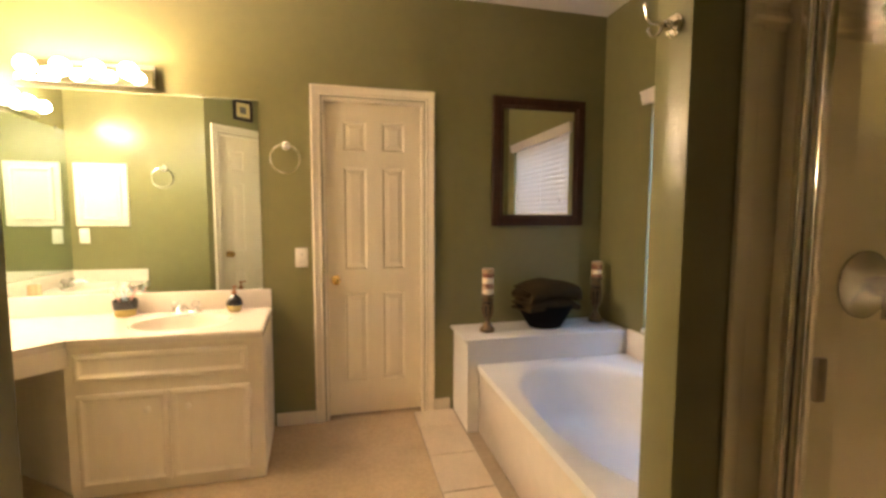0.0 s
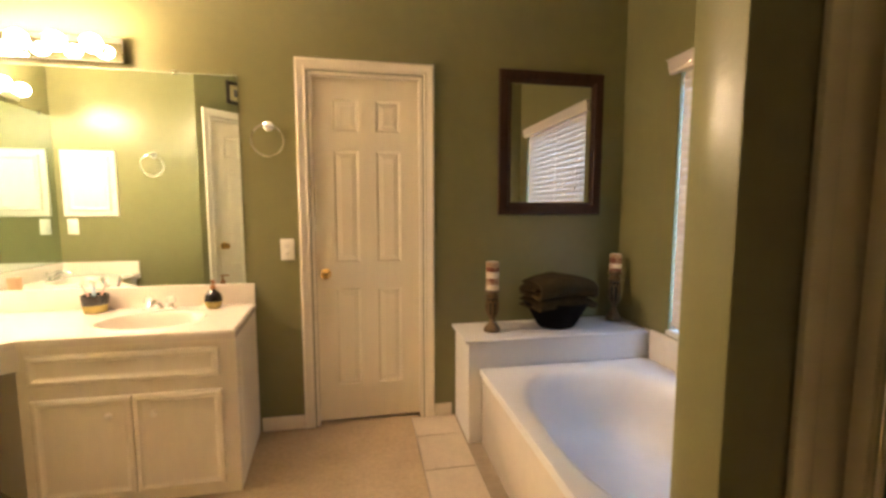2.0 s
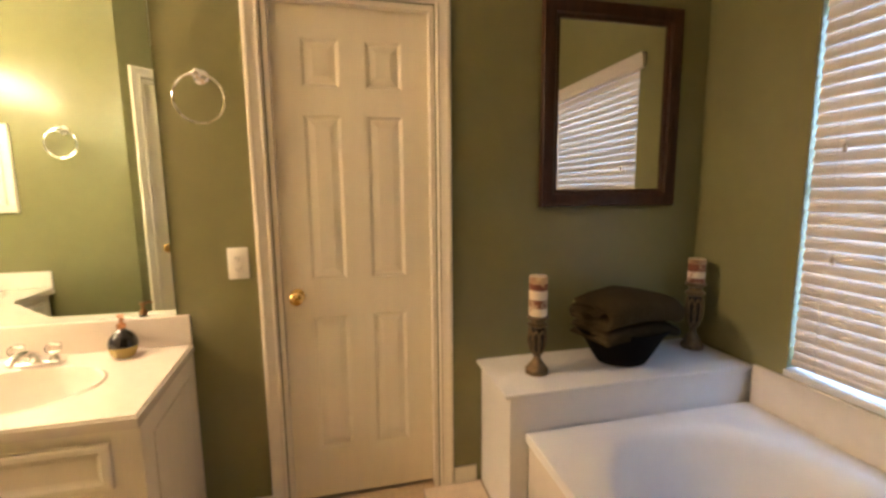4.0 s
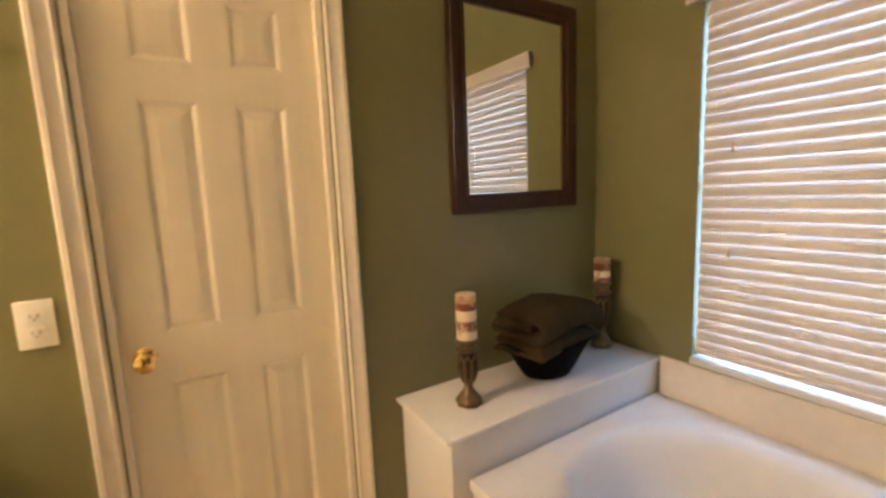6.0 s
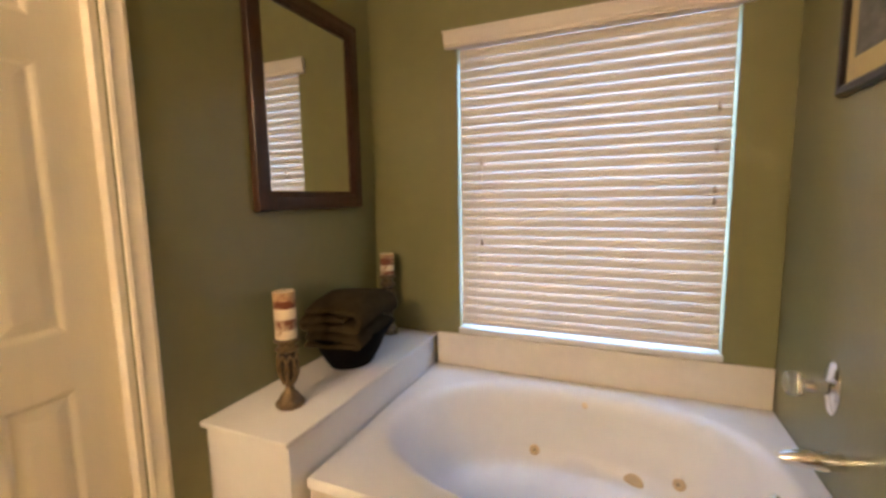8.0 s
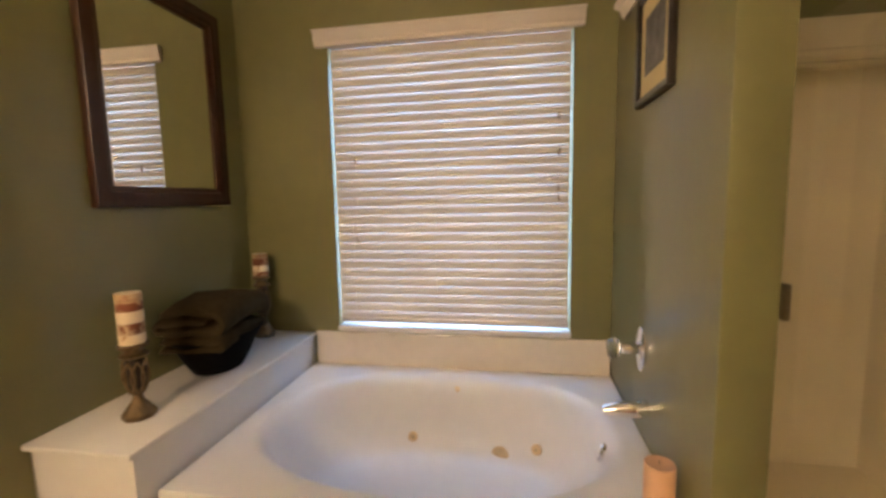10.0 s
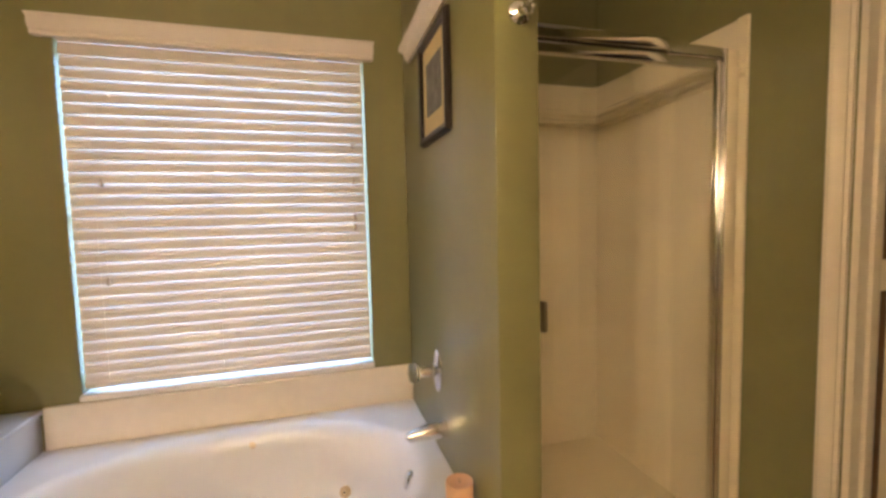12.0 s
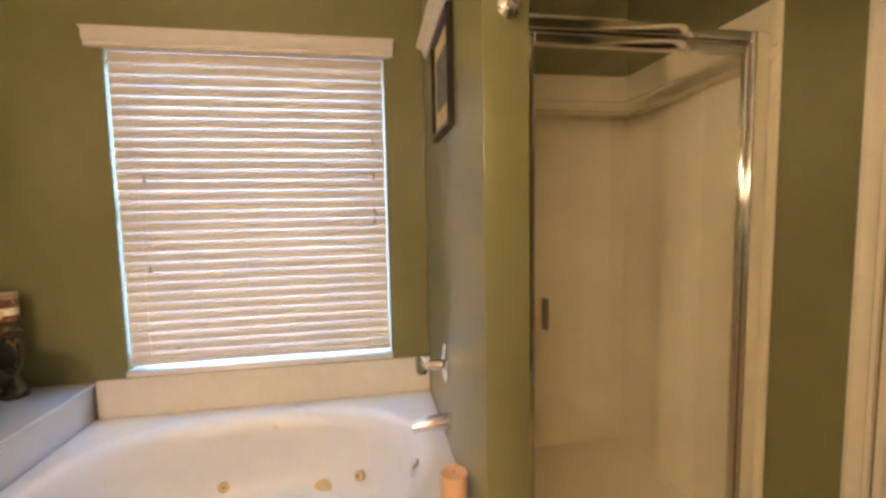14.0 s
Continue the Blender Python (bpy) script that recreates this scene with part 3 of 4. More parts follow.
for y0, y1 in ((Y0 + 0.0745, Y0 + 0.089), (Y1 - 0.076, Y1 - 0.051)):
    part("jamb", B(GX - 0.022, y0, 0.121, GX + 0.022, y1, HZ + 0.030, bevel=0.006, seg=3), CHROME, t)
for y0, y1 in ((Y0 + 0.0905, Y0 + 0.106), (Y1 - 0.106, Y1 - 0.078)):
    part("stile", B(GX - 0.012, y0, 0.152, GX + 0.014, y1, HZ - 0.008, bevel=0.006, seg=3), CHROME, t)
part("pull", B(GX - 0.030, Y1 - 0.144, 0.923, GX - 0.003, Y1 - 0.129, 1.020, bevel=0.005), PULLM, t, "slim dark metal pull")
g = part("glass_pane", B(GX - 0.002, Y0 + 0.100, 0.152, GX + 0.003, Y1 - 0.098, HZ - 0.035), SHGLASS, t, smooth=False)
g.visible_shadow = False

# ---- vanity mirrors ----
t = thing("wall_mirror", "large frameless vanity mirror with clear clips", "mirror", at=(-1.5, YN, 1.4))
part("mirror_glass", B(XW + 0.001, YN - 0.006, CZ + 0.108, -0.700, YN - 0.001, 1.985, bevel=0.002), TINTED, t, smooth=False)
for x in (-1.0, -2.0):
    part("clip", B(x - 0.012, YN - 0.012, 1.972, x + 0.012, YN - 0.0065, 1.998, bevel=0.003), CLEAR, t)
t = thing("wall_mirror", "large frameless mirror over the second vanity", "mirror", at=(XW, 2.2, 1.4))
part("mirror_glass", B(XW + 0.001, YM + 0.003, CZ + 0.108, XW + 0.006, YN - 0.007, 1.985, bevel=0.002), TINTED, t, smooth=False)
for y in (1.70, 2.3):
    part("clip", B(XW + 0.0065, y - 0.012, 1.972, XW + 0.012, y + 0.012, 1.998, bevel=0.003), CLEAR, t)

# ---- light bars ----
def light_bar(m):
    t = thing("vanity_light", "chrome bar light with four lit globe bulbs", "wall light", group="vanity bar lights")
    def tr(bm):
        bmesh.ops.transform(bm, matrix=m, verts=bm.verts)
        return bm
    part("backplate", tr(B(-0.325, -0.045, -0.06, 0.325, -0.001, 0.06, bevel=0.006, seg=3)), POLISH, t)
    for k in range(4):
        x = -0.228 + 0.152 * k
        s = part("socket", tr(lathe(bmesh.new(), ((0.024, 0.0), (0.024, 0.008), (0.019, 0.022)), 20, at=(x, -0.046, 0), m=Matrix.Rotation(radians(90), 4, "X"))), CHROME, t)
        part("globe_bulb", tr(lathe(bmesh.new(), [(0.0165, 0.0), (0.020, 0.010)] + [(0.042 * math.sin(radians(a)), 0.052 - 0.042 * math.cos(radians(a))) for a in range(35, 180, 12)] + [(0.002, 0.094)], 28, at=(x, -0.068, 0), m=Matrix.Rotation(radians(90), 4, "X"))), GLOBE, s, "lit white globe bulb")
light_bar(Matrix.Translation((-1.540, YN, 2.067)))
light_bar(Matrix.Translation((XW, 2.245, 2.067)) @ Matrix.Rotation(radians(90), 4, "Z"))

# shower valve on the wing wall, its dark reflections put into the chrome's colour
t = thing("shower_valve", "round chrome shower valve with a lever handle, coloured darker for dim reflections", "shower valve", at=(1.07, WY0, 1.145))
RS = Matrix.Rotation(radians(90), 4, "X")
part("escutcheon", lathe(bmesh.new(), ((0.088, 0.0), (0.088, 0.004), (0.076, 0.012), (0.030, 0.018), (0.026, 0.020)), 40, at=(1.07, WY0 - 0.009, 1.145), m=RS), STEEL, t)
part("hub", lathe(bmesh.new(), ((0.025, 0.0), (0.023, 0.035), (0.014, 0.045)), 24, at=(1.07, WY0 - 0.029, 1.145), m=RS), STEEL, t)
part("lever", tube(bmesh.new(), [(1.07, WY0 - 0.062, 1.145), (1.05, WY0 - 0.070, 1.105), (1.045, WY0 - 0.075, 1.07)], [0.010, 0.008, 0.009], 12), STEEL, t)

SHX, SHY = 1.05, WY0 - 0.030
t = thing("wall_shower", "chrome wall shower with a small spray head", "shower", at=(SHX, WY0, 1.80))
part("flange", lathe(bmesh.new(), ((0.030, 0.0), (0.030, 0.003), (0.020, 0.010), (0.012, 0.012)), 24, at=(SHX, SHY, 1.80), m=RS), CHROME, t)
part("arm", tube(bmesh.new(), [(SHX, SHY - 0.010, 1.80), (SHX - 0.01, SHY - 0.035, 1.80), (SHX - 0.03, SHY - 0.055, 1.785), (SHX - 0.05, SHY - 0.065, 1.76)], 0.010, 14), CHROME, t)
part("spray_head", lathe(bmesh.new(), ((0.012, 0.0), (0.016, 0.012), (0.018, 0.022), (0.030, 0.040), (0.036, 0.056), (0.036, 0.064), (0.030, 0.067), (0.004, 0.066)), 28, at=(SHX - 0.05, SHY - 0.065, 1.762), m=Matrix.Rotation(radians(215), 4, "Y")), CHROME, t)

# ---- vanity ----
def prism(bm, pts, z0, z1):
    a = [bm.verts.new((x, y, z0)) for x, y in pts]
    b = [bm.verts.new((x, y, z1)) for x, y in pts]
    n = len(pts)
    for i in range(n):
        bm.faces.new((a[i], a[(i + 1) % n], b[(i + 1) % n], b[i]))
    bm.faces.new(a[::-1])
    bm.faces.new(b)
    return bm
SKX, SKY = -1.045, 2.61
CR = -0.613                                 # counter's free end
t = thing("vanity_counter", "cream cultured marble counter wrapping the corner with oval basins", "counter", at=(-1.5, 2.5, CZ))
pts = [(CR - 0.040, YN - 0.001), (CR, CF), (-1.435, CF), (-1.80, 1.98), (-1.83, 1.92), (-1.83, YM + 0.001), (XW + 0.001, YM + 0.001), (XW + 0.001, YN - 0.001)]
bm = prism(bmesh.new(), pts, CZ - 0.034, CZ)
bmesh.ops.bevel(bm, geom=[e for e in bm.edges if all(v.co.z > CZ - 0.001 for v in e.verts)], offset=0.007, segments=3, affect="EDGES")
ctr = part("slab", bm, MARBLE, t)
def cutter(x, y, ax, ay):
    bm = lathe(bmesh.new(), ((1.0, -0.1), (1.0, 0.1)), 48)
    bmesh.ops.scale(bm, verts=bm.verts, vec=(ax, ay, 1))
    bmesh.ops.translate(bm, verts=bm.verts, vec=(x, y, CZ))
    return bm
def carve(ob, bm):
    """Cuts the shape out of the mesh for good."""
    cut = new("cutter", mesh_of("cutter", bm, MARBLE))
    mod = ob.modifiers.new("cut", "BOOLEAN")
    mod.object, mod.solver = cut, "EXACT"
    ob.parent.matrix_world = Matrix.Translation(ORG[ob])
    bpy.context.view_layer.update()
    me = bpy.data.meshes.new_from_object(ob.evaluated_get(bpy.context.evaluated_depsgraph_get()))
    ob.modifiers.clear()
    ob.data = me
    bpy.data.objects.remove(cut)
    for p in me.polygons:
        p.use_smooth = True
    me.set_sharp_from_angle(angle=radians(35))
def basin(x, y, ax, ay):
    bm = bmesh.new()
    N = 48
    rows = []
    for s, dz in ((1.07, 0.0005), (1.04, 0.005), (1.01, 0.004), (0.985, -0.004), (0.95, -0.03), (0.88, -0.08), (0.72, -0.125), (0.45, -0.142), (0.08, -0.146)):
        rows.append([bm.verts.new((x + ax * s * math.cos(2 * math.pi * i / N), y + ay * s * math.sin(2 * math.pi * i / N), CZ + dz)) for i in range(N)])
    for a, b in zip(rows, rows[1:]):
        for i in range(N):
            bm.faces.new((a[i], a[(i + 1) % N], b[(i + 1) % N], b[i]))
    bm.faces.new(rows[-1])
    return bm
for x, y, ax, ay in ((SKX, SKY - 0.025, 0.225, 0.165), (-2.12, 1.86, 0.165, 0.205)):
    carve(ctr, cutter(x, y, ax, ay))
    b = part("basin", basin(x, y, ax, ay), MARBLE, t, "cream oval basin")
    part("drain", lathe(bmesh.new(), ((0.022, 0.0), (0.022, 0.003), (0.014, 0.004), (0.012, 0.001)), 20, at=(x, y, CZ - 0.1455)), CHROME, b)
part("backsplash", B(XW + 0.001, YN - 0.020, CZ + 0.0005, CR - 0.042, YN - 0.001, CZ + 0.113, bevel=0.004), MARBLE, t)
part("backsplash", B(XW + 0.001, YM + 0.022, CZ + 0.0005, XW + 0.020, YN - 0.021, CZ + 0.105, bevel=0.004), MARBLE, t)
part("side_splash", B(XW + 0.001, YM + 0.001, CZ + 0.0005, -1.83, YM + 0.020, CZ + 0.105, bevel=0.004), MARBLE, t)

PANEL = ((0.0, 0.0), (0.0, 0.013), (-0.006, 0.016), (-0.018, 0.017), (-0.026, 0.011), (-0.034, 0.008), (-0.040, 0.008))
def raised(bm, u0, w0, u1, w1, put):
    rows = []
    for o, d in PANEL:
        rows.append([bm.verts.new(put(u, w, d)) for u, w in ((u0 - o, w0 - o), (u1 + o, w0 - o), (u1 + o, w1 + o), (u0 - o, w1 + o))])
    for a, b in zip(rows, rows[1:]):
        for i in range(4):
            bm.faces.new((a[i], a[(i + 1) % 4], b[(i + 1) % 4], b[i]))
    bm.faces.new(rows[-1])
    bm.faces.new(rows[0][::-1])
    return bm
def cabinet(x0, x1, yf, yb, m, label, taper=0.0):
    """A sink base: front at yf facing -y."""
    t = thing("vanity_cabinet", label, "cabinet", at=m @ Vector(((x0 + x1) / 2, (yf + yb) / 2, 0)))
    def tr(bm):
        for v in bm.verts:
            if v.co.x > x1 - 0.06:
                v.co.x -= taper * max(0.0, (v.co.y - yf) / (yb - yf))
        bmesh.ops.transform(bm, matrix=m, verts=bm.verts)
        return bm
    top = CZ - 0.0345
    part("body", tr(B(x0, yf, 0.040, x1, yb, top - 0.17)), CAB, t, smooth=False)
    bm = B(x0, yf, top - 0.17, x1, yf + 0.02, top)
    box(bm, x0, yf + 0.02, top - 0.17, x0 + 0.018, yb, top)
    box(bm, x1 - 0.018, yf + 0.02, top - 0.17, x1, yb, top)
    part("face_frame", tr(bm), CAB, t, smooth=False)
    part("toe_kick", tr(B(x0 + 0.002, yf + 0.004, 0.001, x1 - 0.002, yb, 0.040)), CAB, t, smooth=False)
    put = lambda u, w, d: (u, yf - d, w)
    w = x1 - x0
    part("false_drawer", tr(raised(bmesh.new(), x0 + 0.040, top - 0.164, x1 - 0.070, top - 0.038, put)), CAB, t, smooth=False)
    mid = (x0 + x1) / 2
    for a, b, k in ((x0 + 0.045, mid - 0.003, mid - 0.085), (mid + 0.003, x1 - 0.064, mid + 0.085)):
        d = part("cabinet_door", tr(raised(bmesh.new(), a, 0.056, b, top - 0.228, put)), CAB, t, smooth=False)
        part("knob", tr(lathe(bmesh.new(), ((0.008, 0.0), (0.007, 0.008), (0.014, 0.014), (0.015, 0.020), (0.010, 0.026), (0.002, 0.027)), 18, at=(k, yf - 0.008, top - 0.310), m=Matrix.Rotation(radians(90), 4, "X"))), PLATE, d, "small white knob")
        hx = a - 0.004 if a < mid - 0.1 else b + 0.004
        for z in (0.12, top - 0.275):
            part("hinge", tr(B(hx - 0.004, yf - 0.010, z - 0.022, hx + 0.004, yf - 0.0005, z + 0.022, bevel=0.002)), PLATE, d)
    return t
cabinet(-1.456, -0.618, CF + 0.020, YN - 0.001, Matrix.Identity(4), "cream painted sink cabinet with two raised-panel doors", 0.040)
MW = Matrix.Translation((-1.855, 1.60, 0)) @ Matrix.Rotation(radians(90), 4, "Z")
cabinet(0.0, 0.34, 0.0, 0.50, MW, "cream painted second sink cabinet beside the wall")
part("end_panel", B(0.0, 0.0, 0.0, 0.0035, 0.40, CZ - 0.20, m=Matrix.Translation((-0.6230, CF + 0.10, 0.10)) @ Matrix.Rotation(math.atan2(0.040, YN - CF - 0.02), 4, "Z")), CAB, thing("filler_panel", "cream raised end panel on the sink cabinet", "panel", at=(-0.64, 2.6, 0.1), kind="structure"), smooth=False)
t = thing("vanity_apron", "cream apron rail over the open knee space", "apron rail", at=(-1.55, 2.16, CZ))
d = Vector((-1.80 + 1.44, 1.98 - CF - 0.0, 0))
m = Matrix.Translation((-1.424, CF + 0.020, 0)) @ Matrix.Rotation(math.atan2(d.y, d.x), 4, "Z")
part("knee_panel", B(0.0, 0.0, 0.001, 0.70, 0.016, CZ - 0.0345, m=Matrix.Translation((-1.427, CF + 0.045, 0)) @ Matrix.Rotation(radians(180 - 35.5), 4, "Z")), CAB, t, "cream panel closing the knee space", smooth=False)
part("rail", B(0.0, -0.030, CZ - 0.13, d.length, -0.010, CZ - 0.0345, bevel=0.003, m=m), CAB, t)

def faucet(m, label):
    t = thing("faucet", label, "faucet", at=m.translation)
    def tr(bm):
        bmesh.ops.transform(bm, matrix=m, verts=bm.verts)
        return bm
    part("base_plate", tr(B(-0.08, -0.026, 0.0005, 0.08, 0.026, 0.018, bevel=0.010, seg=4)), CHROME, t)
    part("spout", tr(tube(bmesh.new(), [(0, 0, 0.015), (0, -0.01, 0.040), (0, -0.035, 0.055), (0, -0.08, 0.058), (0, -0.11, 0.050), (0, -0.118, 0.040)], [0.018, 0.016, 0.014, 0.012, 0.011, 0.010], 16)), CHROME, t)
    for x in (-0.052, 0.052):
        h = part("handle_stem", tr(lathe(bmesh.new(), ((0.016, 0.0), (0.013, 0.012), (0.009, 0.02)), 16, at=(x, 0, 0.016))), CHROME, t)
        part("handle", tr(lathe(bmesh.new(), ((0.010, 0.0), (0.021, 0.008), (0.024, 0.022), (0.019, 0.034), (0.008, 0.038)), at=(x, 0, 0.036), sides=8)), CLEAR, h, "clear acrylic handle")
faucet(Matrix.Translation((SKX - 0.05, YN - 0.105, CZ)), "chrome basin faucet with clear acrylic handles")
faucet(Matrix.Translation((XW + 0.115, 1.86, CZ)) @ Matrix.Rotation(radians(90), 4, "Z"), "chrome basin faucet on the second sink")

# ---- things on the counter ----
at = (-0.845, YN - 0.090, CZ + 0.0005)
t = thing("soap_dispenser", "round black and mustard ceramic soap dispenser with copper pump", "soap dispenser", at=at)
pr = [(0.026, 0.0), (0.034, 0.006), (0.041, 0.024), (0.0445, 0.040)]
part("lower_body", lathe(bmesh.new(), pr, 32, at=at), CERG, t, "mustard glazed lower half")
part("upper_body", lathe(bmesh.new(), ((0.0446, 0.040), (0.044, 0.055), (0.037, 0.074), (0.024, 0.088), (0.013, 0.097), (0.012, 0.104)), 32, at=at), CERB, t, "black glazed upper half")
part("pump_collar", lathe(bmesh.new(), ((0.014, 0.104), (0.014, 0.118), (0.006, 0.122), (0.005, 0.140), (0.011, 0.142), (0.011, 0.150), (0.004, 0.152)), 20, at=at), COPPER, t)
part("nozzle", tube(bmesh.new(), [Vector(at) + Vector(v) for v in ((0, 0, 0.146), (0.015, -0.02, 0.147), (0.022, -0.032, 0.142))], 0.0045, 10), COPPER, t)
at = (-1.400, YN - 0.088, CZ + 0.0005)
t = thing("toothbrush_holder", "black and mustard ceramic cup holding toothbrushes", "toothbrush holder", at=at)
part("lower_cup", lathe(bmesh.new(), ((0.042, 0.0), (0.049, 0.004), (0.056, 0.042)), 32, at=at), CERG, t, "mustard glazed lower half")
part("upper_cup", lathe(bmesh.new(), ((0.0562, 0.042), (0.060, 0.084), (0.060, 0.091), (0.055, 0.093), (0.052, 0.085)), 32, at=at), CERB, t, "black glazed rim")
for k, (dx, dy, mt) in enumerate(((0.03, 0.01, PINK), (-0.02, 0.02, BLUEP), (0.012, -0.02, BLUEP), (-0.03, -0.01, PINK))):
    a = Vector(at)
    b = single("toothbrush", tube(bmesh.new(), [a + Vector((dx * 0.4, dy * 0.4, 0.05)), a + Vector((dx, dy, 0.10)), a + Vector((dx * 1.7, dy * 1.7, 0.15))], [0.004, 0.005, 0.004], 8), mt, "plastic toothbrush standing in a ceramic cup", "toothbrush", group="toothbrushes in the cup", at=a)
    e = a + Vector((dx * 1.7, dy * 1.7, 0.15))
    part("bristles", B(e.x - 0.005, e.y - 0.004, e.z - 0.012, e.x + 0.005, e.y + 0.010, e.z + 0.012, bevel=0.002), PLATE, b, "white bristle head")

# ---- things on the walls ----
def towel_ring(m):
    t = thing("towel_ring", "chrome towel ring on a round wall post", "towel ring", at=m.translation, group="towel rings")
    def tr(bm):
        bmesh.ops.transform(bm, matrix=m, verts=bm.verts)
        return bm
    part("rosette", tr(lathe(bmesh.new(), ((0.026, 0.0), (0.026, 0.004), (0.020, 0.010), (0.011, 0.014), (0.010, 0.035), (0.015, 0.040), (0.016, 0.052), (0.008, 0.058), (0.002, 0.058)), 28, m=Matrix.Rotation(radians(90), 4, "X"))), CHROME, t)
    part("ring", tr(tube(bmesh.new(), [(0.082 * math.sin(2 * math.pi * i / 48), -0.046 - 0.006 * math.cos(2 * math.pi * i / 48), -0.082 + 0.082 * math.cos(2 * math.pi * i / 48)) for i in range(48)], 0.0045, 10, True)), CHROME, t)
towel_ring(Matrix.Translation((-0.553, YN - 0.0005, 1.728)))
towel_ring(Matrix.Translation((-1.68, YM + 0.0005, 1.70)) @ Matrix.Rotation(math.pi, 4, "Z"))

def outlet(m, label):
    t = thing("wall_outlet", label, "outlet", at=m.translation)
    def tr(bm):
        bmesh.ops.transform(bm, matrix=m, verts=bm.verts)
        return bm
    part("cover_plate", tr(B(-0.037, -0.006, -0.060, 0.037, 0, 0.060, bevel=0.003)), PLATE, t)
    for z in (0.021, -0.021):
        r = part("receptacle", tr(B(-0.017, -0.009, z - 0.015, 0.017, -0.0065, z + 0.015, bevel=0.001)), PLATE, t)
        for x in (-0.007, 0.007):
            part("slot", tr(B(x - 0.001, -0.0096, z - 0.004, x + 0.001, -0.0092, z + 0.006)), SLOT, r, smooth=False)
        part("ground_hole", tr(lathe(bmesh.new(), ((0.0022, 0.0), (0.0022, 0.0004)), 8, at=(0, -0.0092, z - 0.009), m=Matrix.Rotation(radians(90), 4, "X"))), SLOT, r)
outlet(Matrix.Translation((-0.476, YN - 0.0005, 1.055)), "white double electrical outlet with a cover plate")
t = thing("light_switch", "white rocker light switch with a cover plate", "light switch", at=(-2.28, YM, 1.14))
part("cover_plate", B(-2.317, YM + 0.0005, 1.08, -2.243, YM + 0.006, 1.20, bevel=0.003), PLATE, t)
part("rocker", B(-2.296, YM + 0.0065, 1.107, -2.264, YM + 0.010, 1.173, bevel=0.002), PLATE, t)

t = thing("medicine_cabinet", "cream painted recessed medicine cabinet with a framed door", "medicine cabinet", at=(-2.14, YM, 1.2))
put = on_y(YM + 0.0005, 1)
part("frame", loop_frame(bmesh.new(), -2.275, 1.275, -2.005, 1.675, ((0, 0), (0, 0.014), (0.05, 0.018), (0.055, 0.012), (0.055, 0)), put), CAB, t)
part("cabinet_door", raised(bmesh.new(), -2.285, 1.265, -1.995, 1.685, lambda u, w, d: (u, YM + 0.016 + d, w)), CAB, t, smooth=False)

def framed(name, label, category, u0, w0, u1, w1, prof, put, wood, inner, at):
    t = thing(name, label, category, at=at)
    part("frame", loop_frame(bmesh.new(), u0, w0, u1, w1, prof, put), wood, t)
    bm = bmesh.new()
    lo, hi = put(u0 - 0.001, w0 - 0.001, 0.004), put(u1 + 0.001, w1 + 0.001, 0.008)
    part(inner[0], box(bm, *[min(a, b) for a, b in zip(lo, hi)], *[max(a, b) for a, b in zip(lo, hi)]), inner[1], t, smooth=False)
    return t
WOODP = ((0.0, 0.0), (0.0, 0.014), (0.006, 0.018), (0.014, 0.018), (0.022, 0.026), (0.048, 0.030), (0.062, 0.026), (0.072, 0.028), (0.076, 0.022), (0.076, 0.0))
MX0, MX1, MZ0, MZ1 = 0.750, 1.420, 1.245, 2.103
framed("framed_mirror", "wall mirror in a dark walnut moulded frame", "mirror", MX0 + 0.076, MZ0 + 0.076, MX1 - 0.076, MZ1 - 0.076, WOODP, on_y(YN - 0.0005), DARKW, ("mirror_glass", SILVER), (1.06, YN, 1.25))
PX0, PX1, PZ0, PZ1 = 0.850, 1.195, 1.552, 1.915
PICP = ((0.0, 0.0), (0.0, 0.012), (0.008, 0.020), (0.024, 0.022), (0.030, 0.014), (0.030, 0.0))
p = framed("framed_picture", "small picture with a tan mount in a black frame", "picture", PX0 + 0.03, PZ0 + 0.03, PX1 - 0.03, PZ1 - 0.03, PICP, on_y(WY1 + 0.0005, 1), BLACKF, ("mount", MATB), (1.16, WY1, PZ0))
part("print", B(PX0 + 0.075, WY1 + 0.0092, PZ0 + 0.09, PX1 - 0.075, WY1 + 0.0100, PZ1 - 0.09), PRINT, p, "grey printed picture", smooth=False)
# picture over the closet door
p = thing("framed_picture", "small square picture in a dark frame over the closet door", "picture", at=M45 @ Vector((0.34, 0, 2.17)))
bm = loop_frame(bmesh.new(), 0.29, 2.20, 0.42, 2.33, PICP, lambda u, w, d: M45 @ Vector((u, d + 0.0005, w)))
part("frame", bm, BLACKF, p)
part("mount", B(0.289, 0.004, 2.199, 0.421, 0.008, 2.331, m=M45), MATB, p, smooth=False)
part("print", B(0.325, 0.0084, 2.235, 0.385, 0.009, 2.295, m=M45), PRINT, p, smooth=False)

